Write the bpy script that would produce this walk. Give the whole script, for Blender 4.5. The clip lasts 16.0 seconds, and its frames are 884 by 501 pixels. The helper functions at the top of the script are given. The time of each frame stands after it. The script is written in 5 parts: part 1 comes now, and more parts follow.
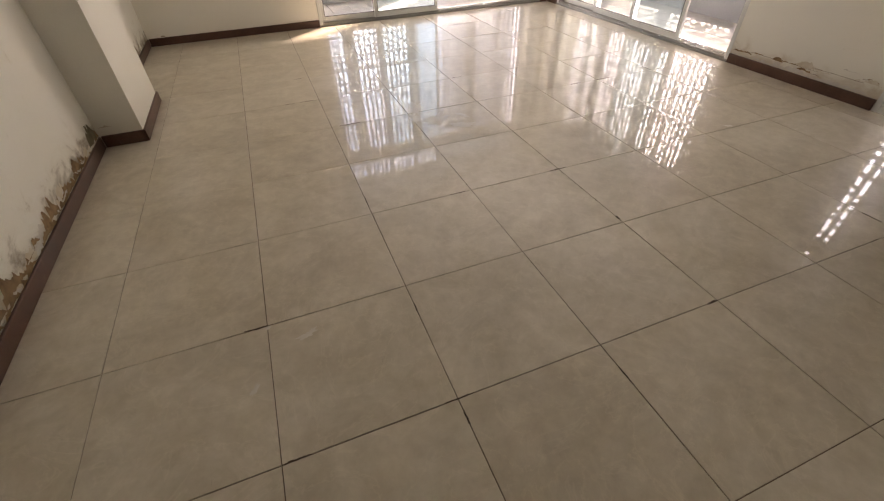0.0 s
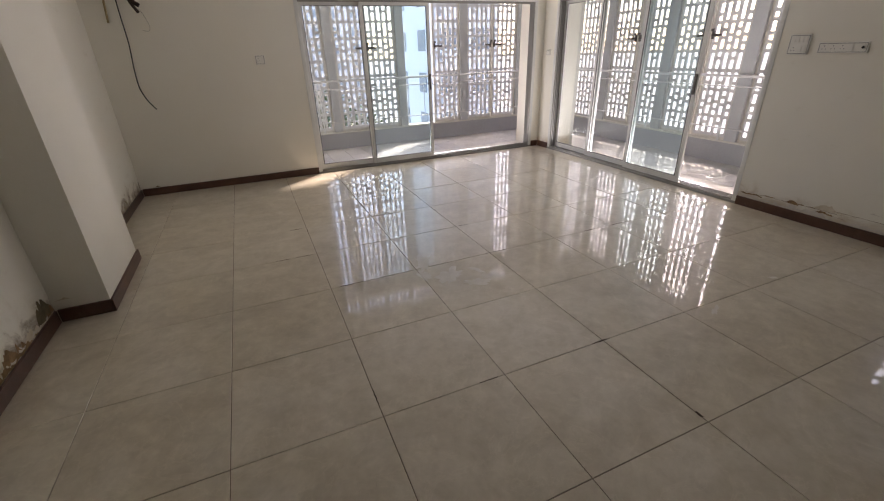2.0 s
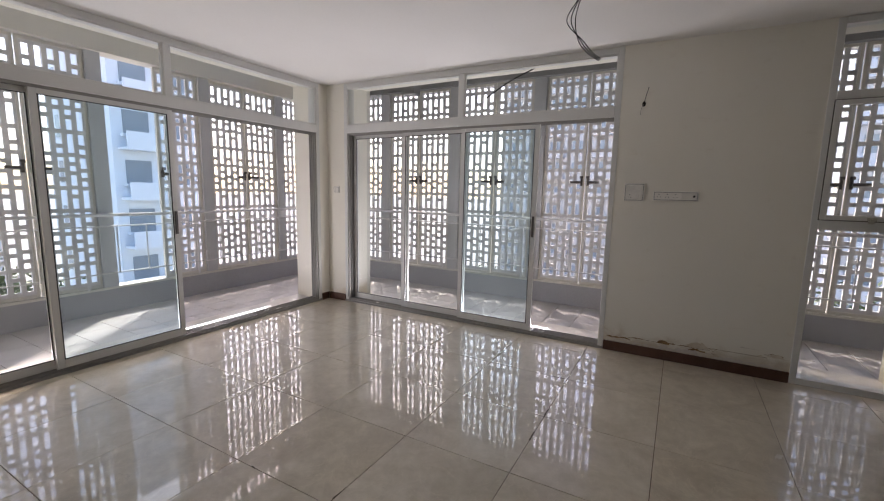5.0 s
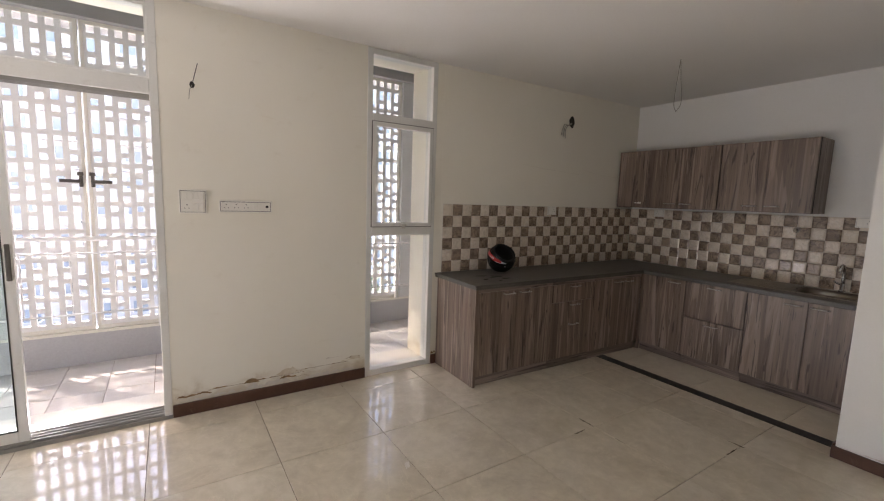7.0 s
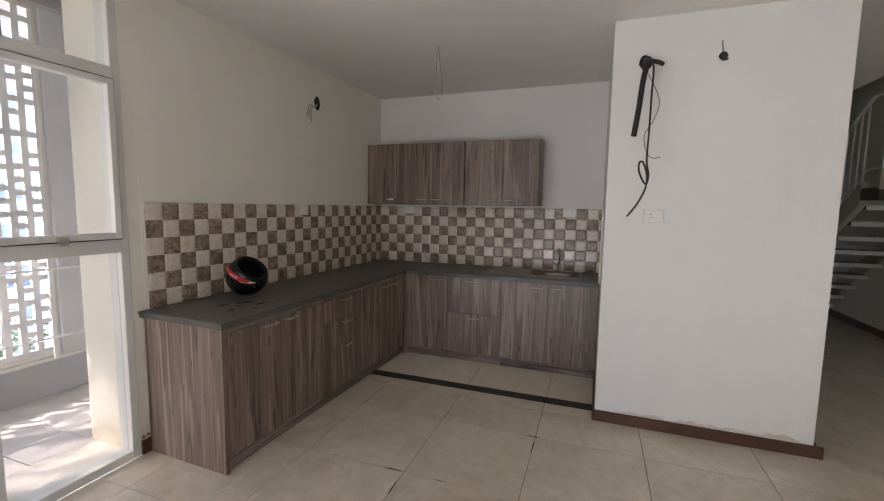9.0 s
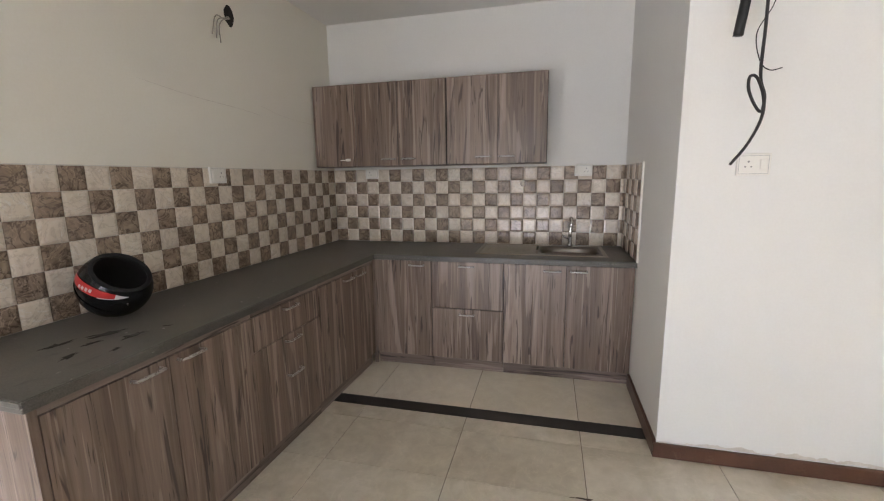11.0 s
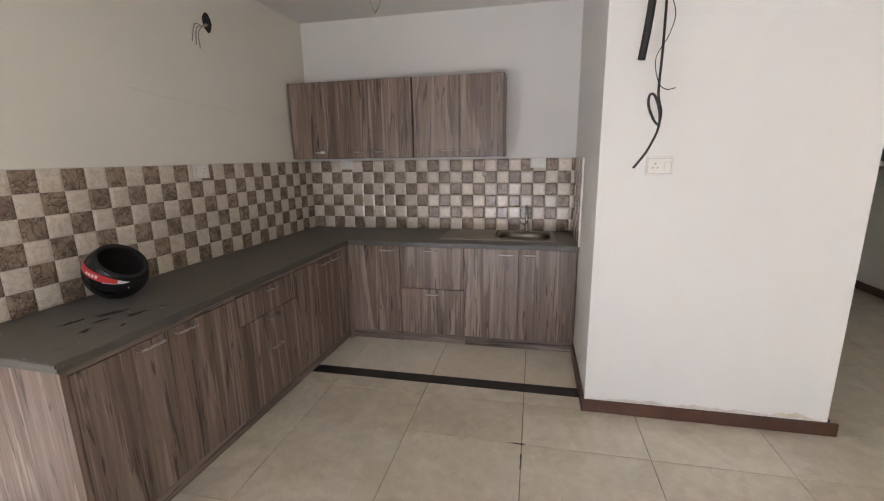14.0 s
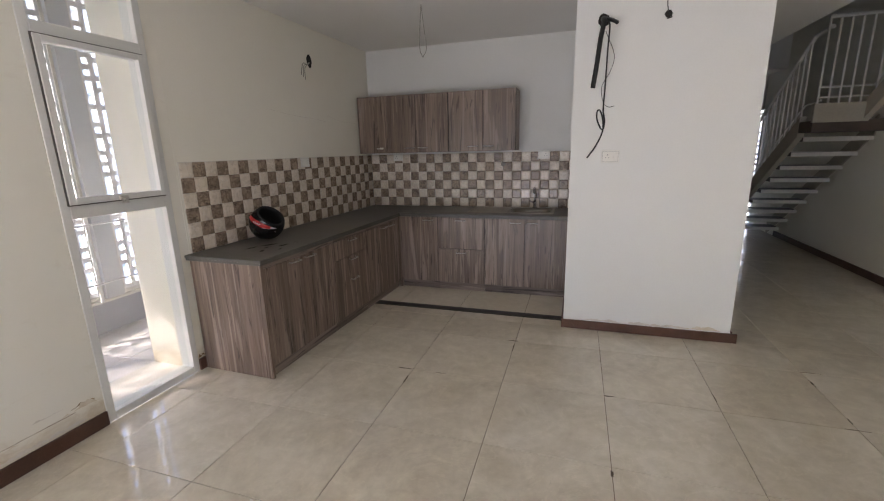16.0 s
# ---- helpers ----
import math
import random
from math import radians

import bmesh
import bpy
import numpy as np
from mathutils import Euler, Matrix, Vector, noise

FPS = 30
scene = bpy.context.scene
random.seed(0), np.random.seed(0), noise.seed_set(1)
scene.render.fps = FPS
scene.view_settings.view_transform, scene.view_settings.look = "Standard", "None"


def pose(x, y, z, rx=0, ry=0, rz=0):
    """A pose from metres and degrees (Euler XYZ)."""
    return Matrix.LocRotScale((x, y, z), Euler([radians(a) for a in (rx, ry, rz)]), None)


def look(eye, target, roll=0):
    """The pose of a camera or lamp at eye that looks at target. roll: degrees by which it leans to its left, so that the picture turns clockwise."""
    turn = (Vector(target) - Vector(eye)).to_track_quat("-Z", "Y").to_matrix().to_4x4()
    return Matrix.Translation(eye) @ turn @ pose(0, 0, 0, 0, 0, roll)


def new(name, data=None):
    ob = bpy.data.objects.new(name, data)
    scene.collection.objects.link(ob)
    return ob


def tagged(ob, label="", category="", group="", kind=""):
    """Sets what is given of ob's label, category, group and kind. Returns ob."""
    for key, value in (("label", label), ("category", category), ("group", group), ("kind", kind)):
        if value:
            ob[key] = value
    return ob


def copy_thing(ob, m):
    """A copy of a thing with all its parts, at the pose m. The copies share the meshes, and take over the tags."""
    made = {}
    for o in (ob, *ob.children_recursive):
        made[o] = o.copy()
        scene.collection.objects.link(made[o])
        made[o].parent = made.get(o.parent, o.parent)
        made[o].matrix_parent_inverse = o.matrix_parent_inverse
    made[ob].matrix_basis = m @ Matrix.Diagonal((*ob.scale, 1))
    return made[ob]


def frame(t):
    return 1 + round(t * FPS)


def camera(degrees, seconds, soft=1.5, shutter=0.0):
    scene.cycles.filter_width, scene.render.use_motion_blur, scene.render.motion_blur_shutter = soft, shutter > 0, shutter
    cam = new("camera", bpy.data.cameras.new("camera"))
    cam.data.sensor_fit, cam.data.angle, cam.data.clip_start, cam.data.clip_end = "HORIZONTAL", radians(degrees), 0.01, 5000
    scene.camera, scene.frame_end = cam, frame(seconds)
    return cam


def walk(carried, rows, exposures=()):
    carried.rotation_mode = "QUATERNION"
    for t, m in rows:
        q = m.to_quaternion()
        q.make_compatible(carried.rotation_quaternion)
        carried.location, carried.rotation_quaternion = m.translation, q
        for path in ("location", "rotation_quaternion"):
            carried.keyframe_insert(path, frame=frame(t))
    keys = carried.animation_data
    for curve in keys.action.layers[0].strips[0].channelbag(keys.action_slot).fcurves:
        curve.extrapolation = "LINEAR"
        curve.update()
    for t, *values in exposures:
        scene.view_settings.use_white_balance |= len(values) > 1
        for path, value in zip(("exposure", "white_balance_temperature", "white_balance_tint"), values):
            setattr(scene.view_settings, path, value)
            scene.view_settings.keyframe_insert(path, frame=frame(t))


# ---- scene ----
cam = camera(92.3, 16.0, soft=1.15)
PATH = [
    (0, (-4.259, -6.416, 1.412), (-3.729, -4.998, 0.105), -1.7),
    (0.5, (-4.2, -6.407, 1.442), (-3.606, -4.852, 0.333), -1.5),
    (1, (-4.221, -6.242, 1.452), (-3.59, -4.612, 0.48), -1.2),
    (1.5, (-4.273, -6.054, 1.445), (-3.619, -4.393, 0.541), -1.3),
    (2, (-4.216, -5.815, 1.456), (-3.51, -4.15, 0.601), -1.9),
    (2.5, (-4.201, -5.545, 1.493), (-3.378, -3.854, 0.812), -2.0),
    (3, (-4.166, -5.281, 1.531), (-3.251, -3.575, 1.028), -1.7),
    (3.2, (-4.117, -5.197, 1.503), (-3.174, -3.487, 1.071), -1.7),
    (5.3, (-3.862, -3.674, 1.377), (-2.023, -2.929, 1.124), 1.4),
    (5.5, (-3.758, -3.612, 1.373), (-1.863, -3.018, 1.139), 1.4),
    (6, (-3.604, -3.408, 1.382), (-1.619, -3.291, 1.169), 1.4),
    (6.5, (-3.413, -3.298, 1.413), (-1.493, -3.813, 1.191), 1.3),
    (6.9, (-3.192, -3.29, 1.467), (-1.461, -4.267, 1.244), 1.4),
    (7, (-3.129, -3.332, 1.474), (-1.463, -4.414, 1.233), 1.9),
    (7.5, (-2.92, -3.326, 1.447), (-1.588, -4.803, 1.232), 1.9),
    (8, (-2.716, -3.339, 1.453), (-1.719, -5.061, 1.247), 1.8),
    (8.5, (-2.522, -3.531, 1.444), (-1.714, -5.348, 1.239), 1.4),
    (9, (-2.369, -3.698, 1.431), (-1.692, -5.569, 1.227), 0.9),
    (9.2, (-2.298, -3.734, 1.404), (-1.661, -5.621, 1.212), 0.8),
    (11.5, (-1.858, -4.921, 1.362), (-1.397, -6.828, 0.972), -1.1),
    (12, (-1.887, -5.138, 1.383), (-1.454, -7.045, 0.966), -1.1),
    (12.5, (-1.894, -5.092, 1.39), (-1.478, -7.002, 0.97), -1.1),
    (13, (-1.937, -4.859, 1.418), (-1.514, -6.767, 0.992), -1.0),
    (13.5, (-1.968, -4.596, 1.44), (-1.584, -6.512, 1.01), -0.7),
    (14, (-2.098, -4.327, 1.457), (-1.683, -6.235, 1.025), -0.9),
    (14.5, (-2.18, -4.019, 1.443), (-1.739, -5.92, 1.007), -0.9),
    (15, (-2.303, -3.749, 1.45), (-1.837, -5.642, 1.005), -0.9),
    (15.5, (-2.398, -3.488, 1.464), (-1.9, -5.372, 1.014), -1.0),
    (16, (-2.478, -3.192, 1.469), (-1.886, -5.046, 1.01), -1.4),
]
EXPOSURES = [
    (0.0, 3.08, 7750, 26), (0.5, 2.64, 7350, 25), (1.0, 2.30, 7100, 25), (1.5, 2.43, 7000, 25), (3.0, 2.18, 6900, 24), (5.5, 1.98, 6650, 25), (6.0, 2.38, 6700, 25), (6.5, 2.78, 6950, 25), (7.0, 3.28, 7000, 25), (7.5, 3.50, 6850, 24),
    (9.0, 3.58, 6600, 24), (11.5, 4.42, 6600, 21), (12.5, 4.5, 6600, 21), (14.0, 4.18, 6650, 24), (15.0, 3.65, 6650, 25), (16.0, 3.68, 6550, 23)]
walk(cam, [(t, look(eye, target, roll)) for t, eye, target, roll in PATH], EXPOSURES)

# ---- sky and sun ----
SUN_AZ, SUN_EL = 49.0, 39.0
world = bpy.data.worlds.new("hazy_sky")
scene.world = world
world.use_nodes = True
sky = world.node_tree.nodes.new("ShaderNodeTexSky")
sky.sky_type = "NISHITA"
sky.sun_disc = False
sky.sun_elevation = radians(SUN_EL)
sky.sun_rotation = radians(SUN_AZ)
sky.air_density = 1.0
sky.dust_density = 1.5
sky.ozone_density = 1.0
world.node_tree.links.new(sky.outputs[0], world.node_tree.nodes["Background"].inputs[0])
world.node_tree.nodes["Background"].inputs[1].default_value = 0.14
sun = new("sun", bpy.data.lights.new("sun", "SUN"))
sun.data.energy = 2.0
sun.data.angle = radians(3.5)
sun.data.color = (1.0, 0.93, 0.82)
sun.matrix_world = look((20 * math.sin(radians(SUN_AZ)) * math.cos(radians(SUN_EL)), 20 * math.cos(radians(SUN_AZ)) * math.cos(radians(SUN_EL)), 20 * math.sin(radians(SUN_EL))), (0, 0, 0))

# fill lamps added low in each opening to brighten the room, imitating balcony bounce
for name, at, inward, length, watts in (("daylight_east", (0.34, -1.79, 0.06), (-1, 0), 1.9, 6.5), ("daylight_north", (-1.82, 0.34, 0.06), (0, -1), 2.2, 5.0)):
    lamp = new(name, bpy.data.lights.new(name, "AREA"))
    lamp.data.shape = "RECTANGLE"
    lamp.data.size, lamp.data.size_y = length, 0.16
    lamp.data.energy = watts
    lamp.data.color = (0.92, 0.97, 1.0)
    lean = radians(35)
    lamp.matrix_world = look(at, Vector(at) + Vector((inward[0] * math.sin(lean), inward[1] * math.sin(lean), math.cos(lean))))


# ---- materials ----
class Shader:
    """A small builder for node materials."""

    def __init__(self, name):
        self.mat = bpy.data.materials.new(name)
        self.mat.use_nodes = True
        self.tree = self.mat.node_tree
        self.bsdf = self.tree.nodes["Principled BSDF"]
        self.coord = self.tree.nodes.new("ShaderNodeTexCoord").outputs["Object"]

    def node(self, kind, **values):
        n = self.tree.nodes.new(kind)
        for key, value in values.items():
            n.inputs[key].default_value = value
        return n

    def link(self, a, b):
        self.tree.links.new(a, b)

    def shifted(self, source):
        """Object coordinates moved by the object's own random number, so that alike pieces differ."""
        info = self.tree.nodes.new("ShaderNodeObjectInfo")
        mul = self.node("ShaderNodeVectorMath")
        mul.operation = "MULTIPLY_ADD"
        self.link(info.outputs["Random"], mul.inputs[0])
        mul.inputs[1].default_value = (37.0, 53.0, 71.0)
        self.link(source, mul.inputs[2])
        return mul.outputs[0]

    def scaled(self, source, scale, turn=(0, 0, 0)):
        m = self.tree.nodes.new("ShaderNodeMapping")
        m.inputs["Scale"].default_value = scale
        m.inputs["Rotation"].default_value = turn
        self.link(source, m.inputs["Vector"])
        return m.outputs[0]

    def noise(self, source, scale, detail=4.0, rough=0.55, distort=0.0):
        n = self.node("ShaderNodeTexNoise", Scale=scale, Detail=detail, Roughness=rough, Distortion=distort)
        self.link(source, n.inputs["Vector"])
        return n.outputs["Fac"]

    def ramp(self, fac, stops):
        r = self.tree.nodes.new("ShaderNodeValToRGB")
        while len(r.color_ramp.elements) < len(stops):
            r.color_ramp.elements.new(0.5)
        for e, (p, c) in zip(r.color_ramp.elements, stops):
            e.position = p
            e.color = (*c, 1) if len(c) == 3 else c
        self.link(fac, r.inputs[0])
        return r.outputs[0]

    def mix(self, fac, a, b, kind="MIX"):
        m = self.tree.nodes.new("ShaderNodeMix")
        m.data_type = "RGBA"
        m.blend_type = kind
        for socket, value in ((m.inputs[0], fac), (m.inputs[6], a), (m.inputs[7], b)):
            if isinstance(value, (int, float)):
                socket.default_value = value
            elif isinstance(value, tuple):
                socket.default_value = (*value, 1)
            else:
                self.link(value, socket)
        return m.outputs[2]

    def span(self, fac, low, high):
        m = self.node("ShaderNodeMapRange")
        m.inputs["To Min"].default_value = low
        m.inputs["To Max"].default_value = high
        self.link(fac, m.inputs["Value"])
        return m.outputs[0]

    def bump(self, height, strength, distance=0.002):
        b = self.node("ShaderNodeBump", Strength=strength, Distance=distance)
        self.link(height, b.inputs["Height"])
        self.link(b.outputs[0], self.bsdf.inputs["Normal"])

    def set(self, color=None, rough=None, metal=None):
        for key, value in (("Base Color", color), ("Roughness", rough), ("Metallic", metal)):
            if value is None:
                continue
            if isinstance(value, tuple):
                self.bsdf.inputs[key].default_value = (*value, 1)
            elif isinstance(value, (int, float)):
                self.bsdf.inputs[key].default_value = value
            else:
                self.link(value, self.bsdf.inputs[key])
        return self.mat


def painted(name, a, b, rough=0.6, scale=1.5, fine=60.0, relief=0.15, grime=None):
    s = Shader(name)
    big = s.noise(s.coord, scale, 5.0)
    small = s.noise(s.coord, fine, 3.0)
    col = s.ramp(big, ((0.3, a), (0.7, b)))
    col = s.mix(0.12, col, s.ramp(small, ((0.3, (0.35, 0.35, 0.35)), (0.7, (0.75, 0.75, 0.75)))), "OVERLAY")
    if grime:
        spots = s.ramp(s.noise(s.coord, scale * 2.7, 8.0, 0.7, 0.6), ((0.6, (0, 0, 0)), (0.74, (1, 1, 1))))
        col = s.mix(s.mix(1.0, spots, (0.45, 0.45, 0.45), "MULTIPLY"), col, grime)
    s.bump(small, relief)
    return s.set(col, s.span(big, rough - 0.06, rough + 0.06))


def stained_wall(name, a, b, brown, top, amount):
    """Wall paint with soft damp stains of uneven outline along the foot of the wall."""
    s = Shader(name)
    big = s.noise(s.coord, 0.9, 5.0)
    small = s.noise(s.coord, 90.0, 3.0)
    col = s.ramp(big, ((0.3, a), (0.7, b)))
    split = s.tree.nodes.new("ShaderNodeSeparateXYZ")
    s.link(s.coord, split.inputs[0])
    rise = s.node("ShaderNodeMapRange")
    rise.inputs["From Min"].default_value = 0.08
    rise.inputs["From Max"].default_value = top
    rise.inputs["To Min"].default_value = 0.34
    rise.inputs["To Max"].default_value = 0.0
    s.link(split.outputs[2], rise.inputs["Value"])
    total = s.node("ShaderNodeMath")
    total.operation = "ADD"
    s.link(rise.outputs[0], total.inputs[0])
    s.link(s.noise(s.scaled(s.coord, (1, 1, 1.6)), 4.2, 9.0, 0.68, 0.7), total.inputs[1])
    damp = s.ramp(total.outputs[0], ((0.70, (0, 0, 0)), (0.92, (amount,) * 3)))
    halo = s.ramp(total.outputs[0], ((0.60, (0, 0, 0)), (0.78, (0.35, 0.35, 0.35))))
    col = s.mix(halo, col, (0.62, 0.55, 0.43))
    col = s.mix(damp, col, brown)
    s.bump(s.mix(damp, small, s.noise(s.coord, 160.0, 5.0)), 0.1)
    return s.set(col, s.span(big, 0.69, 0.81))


def metal(name, colour, rough, metallic=1.0):
    s = Shader(name)
    n = s.noise(s.scaled(s.coord, (60, 60, 60)), 3.0)
    col = s.mix(0.1, colour, s.ramp(n, ((0.3, tuple(c * 0.6 for c in colour)), (0.7, colour))))
    return s.set(col, s.span(n, max(rough - 0.06, 0.03), rough + 0.08), metallic)


def floor_tile_material(name, light, dark, gloss, haze=0.0):
    """Polished tile; haze is the share of dulling dust over the polish."""
    s = Shader(name)
    v = s.shifted(s.coord)
    cloud = s.noise(v, 3.0, 7.0, 0.64, 1.0)
    fleck = s.noise(v, 14.0, 6.0, 0.65, 0.3)
    vein = s.ramp(s.noise(v, 3.1, 9.0, 0.6, 1.6), ((0.485, (0, 0, 0)), (0.5, (1, 1, 1)), (0.515, (0, 0, 0))))
    col = s.ramp(cloud, ((0.34, dark), (0.64, light)))
    col = s.mix(0.4, col, s.ramp(fleck, ((0.35, dark), (0.65, light))))
    col = s.mix(s.mix(1.0, vein, (0.22, 0.22, 0.22), "MULTIPLY"), col, tuple(min(1, c * 1.2) for c in light))
    info = s.tree.nodes.new("ShaderNodeObjectInfo")
    tone = s.ramp(info.outputs["Random"], ((0.0, (0.46, 0.46, 0.45)), (1.0, (0.53, 0.53, 0.53))))
    col = s.mix(0.6, col, tone, "OVERLAY")
    world_pos = s.tree.nodes.new("ShaderNodeNewGeometry").outputs["Position"]
    dirt = s.ramp(s.noise(world_pos, 1.3, 9.0, 0.72, 0.5), ((0.5, (0, 0, 0)), (0.75, (1, 1, 1))))
    scuff = s.ramp(s.noise(s.scaled(world_pos, (9, 2.5, 1), (0, 0, 0.7)), 2.2, 9.0, 0.75, 1.2), ((0.66, (0, 0, 0)), (0.72, (1, 1, 1))))
    col = s.mix(s.mix(1.0, dirt, (0.38, 0.38, 0.38), "MULTIPLY"), col, (0.36, 0.30, 0.23))
    col = s.mix(s.mix(1.0, scuff, (0.35, 0.35, 0.35), "MULTIPLY"), col, (0.2, 0.16, 0.12))
    rough = s.ramp(s.noise(world_pos, 0.9, 8.0, 0.65), ((0.3, (gloss,) * 3), (0.75, (gloss + 0.035,) * 3)))
    rough = s.mix(s.mix(1.0, scuff, (0.6, 0.6, 0.6), "MULTIPLY"), rough, (0.45, 0.45, 0.45))
    s.bsdf.inputs["Specular IOR Level"].default_value = 0.4
    s.bsdf.inputs["Coat Weight"].default_value = haze
    s.bsdf.inputs["Coat Roughness"].default_value = 0.3
    return s.set(col, rough)


def laminate(name, dark, mid, light, lying=False):
    """Long smooth bands with tapering dark and pale streaks; the grain stands, or lies along x."""
    s = Shader(name)
    v = s.shifted(s.coord)

    def stretched(across, along):
        return s.scaled(v, (along, across, across) if lying else (across, across, along))

    wide = s.noise(stretched(6, 0.25), 1.5, 2.0, 0.5, 0.8)
    grain = s.noise(stretched(30, 1.0), 1.6, 5.0, 0.6, 1.0)
    fine = s.noise(stretched(150, 3.0), 1.0, 4.0)
    streak = s.ramp(s.noise(stretched(12, 0.8), 1.5, 3.0, 0.55, 1.6), ((0.335, (1, 1, 1)), (0.385, (0, 0, 0))))
    hair = s.ramp(s.noise(stretched(26, 1.6), 1.5, 2.0, 0.5, 1.5), ((0.325, (1, 1, 1)), (0.36, (0, 0, 0))))
    pale = s.ramp(s.noise(stretched(8, 0.42), 1.6, 2.0, 0.45, 1.2), ((0.57, (0, 0, 0)), (0.59, (0.55, 0.55, 0.55)), (0.68, (1, 1, 1))))
    ribbon = s.ramp(s.noise(stretched(20, 0.5), 1.6, 2.0, 0.45, 1.4), ((0.63, (0, 0, 0)), (0.66, (1, 1, 1))))
    col = s.ramp(wide, ((0.38, tuple(a * 0.78 for a in mid)), (0.5, mid), (0.62, tuple((a * 2 + b) / 3 for a, b in zip(mid, light)))))
    col = s.mix(s.mix(1.0, pale, (0.75, 0.75, 0.75), "MULTIPLY"), col, light)
    col = s.mix(s.mix(1.0, ribbon, (0.6, 0.6, 0.6), "MULTIPLY"), col, light)
    col = s.mix(0.2, col, s.ramp(grain, ((0.34, dark), (0.62, light))))
    col = s.mix(s.mix(1.0, streak, (0.72, 0.72, 0.72), "MULTIPLY"), col, dark)
    col = s.mix(s.mix(1.0, hair, (0.7, 0.7, 0.7), "MULTIPLY"), col, dark)
    col = s.mix(0.12, col, s.ramp(fine, ((0.3, (0.3, 0.3, 0.3)), (0.7, (0.7, 0.7, 0.7)))), "OVERLAY")
    s.bump(fine, 0.12, 0.001)
    return s.set(col, s.span(grain, 0.28, 0.42))


def marble_tile(name, light, dark, veins, amount):
    s = Shader(name)
    v = s.shifted(s.coord)
    cloud = s.noise(v, 11.0, 6.0, 0.62, 1.3)
    vein = s.ramp(s.noise(v, 9.0, 6.0, 0.6, 2.6), ((0.46, (0, 0, 0)), (0.5, (1, 1, 1)), (0.54, (0, 0, 0))))
    thread = s.ramp(s.noise(s.scaled(v, (1, 1, 1), (0.4, 0.9, 0.3)), 7.0, 4.0, 0.55, 2.2), ((0.488, (0, 0, 0)), (0.5, (1, 1, 1)), (0.512, (0, 0, 0))))
    col = s.ramp(cloud, ((0.3, dark), (0.68, light)))
    col = s.mix(s.mix(1.0, vein, (amount,) * 3, "MULTIPLY"), col, veins)
    col = s.mix(s.mix(1.0, thread, (0.5, 0.5, 0.5), "MULTIPLY"), col, tuple(min(0.85, c * 1.5) for c in light))
    return s.set(col, s.span(cloud, 0.13, 0.22))


def dusty_granite(name):
    """Dark honed granite under uneven dust, with wiped smears and small paint specks."""
    s = Shader(name)
    base = s.ramp(s.noise(s.coord, 260.0, 3.0, 0.6), ((0.35, (0.035, 0.034, 0.03)), (0.65, (0.10, 0.096, 0.084))))
    cloud = s.noise(s.coord, 3.2, 8.0, 0.66, 0.8)
    dust = s.ramp(cloud, ((0.4, (0.12, 0.12, 0.12)), (0.7, (0.62, 0.62, 0.62))))
    col = s.mix(dust, base, (0.17, 0.155, 0.13))
    wipe = s.ramp(s.noise(s.scaled(s.coord, (5, 1.6, 1), (0, 0, 0.5)), 2.0, 6.0, 0.6, 1.5), ((0.62, (0, 0, 0)), (0.7, (0.7, 0.7, 0.7))))
    col = s.mix(wipe, col, (0.045, 0.043, 0.038))
    speck = s.ramp(s.noise(s.coord, 38.0, 2.0, 0.4), ((0.76, (0, 0, 0)), (0.79, (0.8, 0.8, 0.8))))
    col = s.mix(speck, col, (0.42, 0.40, 0.36))
    s.bump(s.noise(s.coord, 180.0, 3.0), 0.08)
    return s.set(col, s.span(cloud, 0.24, 0.5))


def pane_glass(name, tint, dusty):
    """Thin window glass with a faint uneven veil of dust."""
    m = bpy.data.materials.new(name)
    m.use_nodes = True
    t = m.node_tree
    t.nodes.clear()
    out = t.nodes.new("ShaderNodeOutputMaterial")
    clear = t.nodes.new("ShaderNodeBsdfTransparent")
    clear.inputs[0].default_value = (*tint, 1)
    gloss = t.nodes.new("ShaderNodeBsdfGlossy")
    gloss.inputs["Roughness"].default_value = 0.02
    facing = t.nodes.new("ShaderNodeLayerWeight")
    facing.inputs[0].default_value = 0.5
    power = t.nodes.new("ShaderNodeMath")
    power.operation = "POWER"
    power.inputs[1].default_value = 5.0
    fres = t.nodes.new("ShaderNodeMath")
    fres.operation = "MULTIPLY_ADD"
    fres.inputs[1].default_value = 0.7
    fres.inputs[2].default_value = 0.003
    t.links.new(facing.outputs["Facing"], power.inputs[0])
    t.links.new(power.outputs[0], fres.inputs[0])
    mix = t.nodes.new("ShaderNodeMixShader")
    t.links.new(fres.outputs[0], mix.inputs[0])
    t.links.new(clear.outputs[0], mix.inputs[1])
    t.links.new(gloss.outputs[0], mix.inputs[2])
    dust = t.nodes.new("ShaderNodeBsdfTranslucent")
    dust.inputs[0].default_value = (0.82, 0.84, 0.85, 1)
    veil = t.nodes.new("ShaderNodeMixShader")
    smudge = t.nodes.new("ShaderNodeTexNoise")
    smudge.inputs["Scale"].default_value = 2.5
    smudge.inputs["Detail"].default_value = 6.0
    amount = t.nodes.new("ShaderNodeMapRange")
    amount.inputs["To Min"].default_value = dusty * 0.6
    amount.inputs["To Max"].default_value = dusty * 1.4
    t.links.new(smudge.outputs["Fac"], amount.inputs["Value"])
    t.links.new(amount.outputs[0], veil.inputs[0])
    t.links.new(mix.outputs[0], veil.inputs[1])
    t.links.new(dust.outputs[0], veil.inputs[2])
    t.links.new(veil.outputs[0], out.inputs[0])
    return m


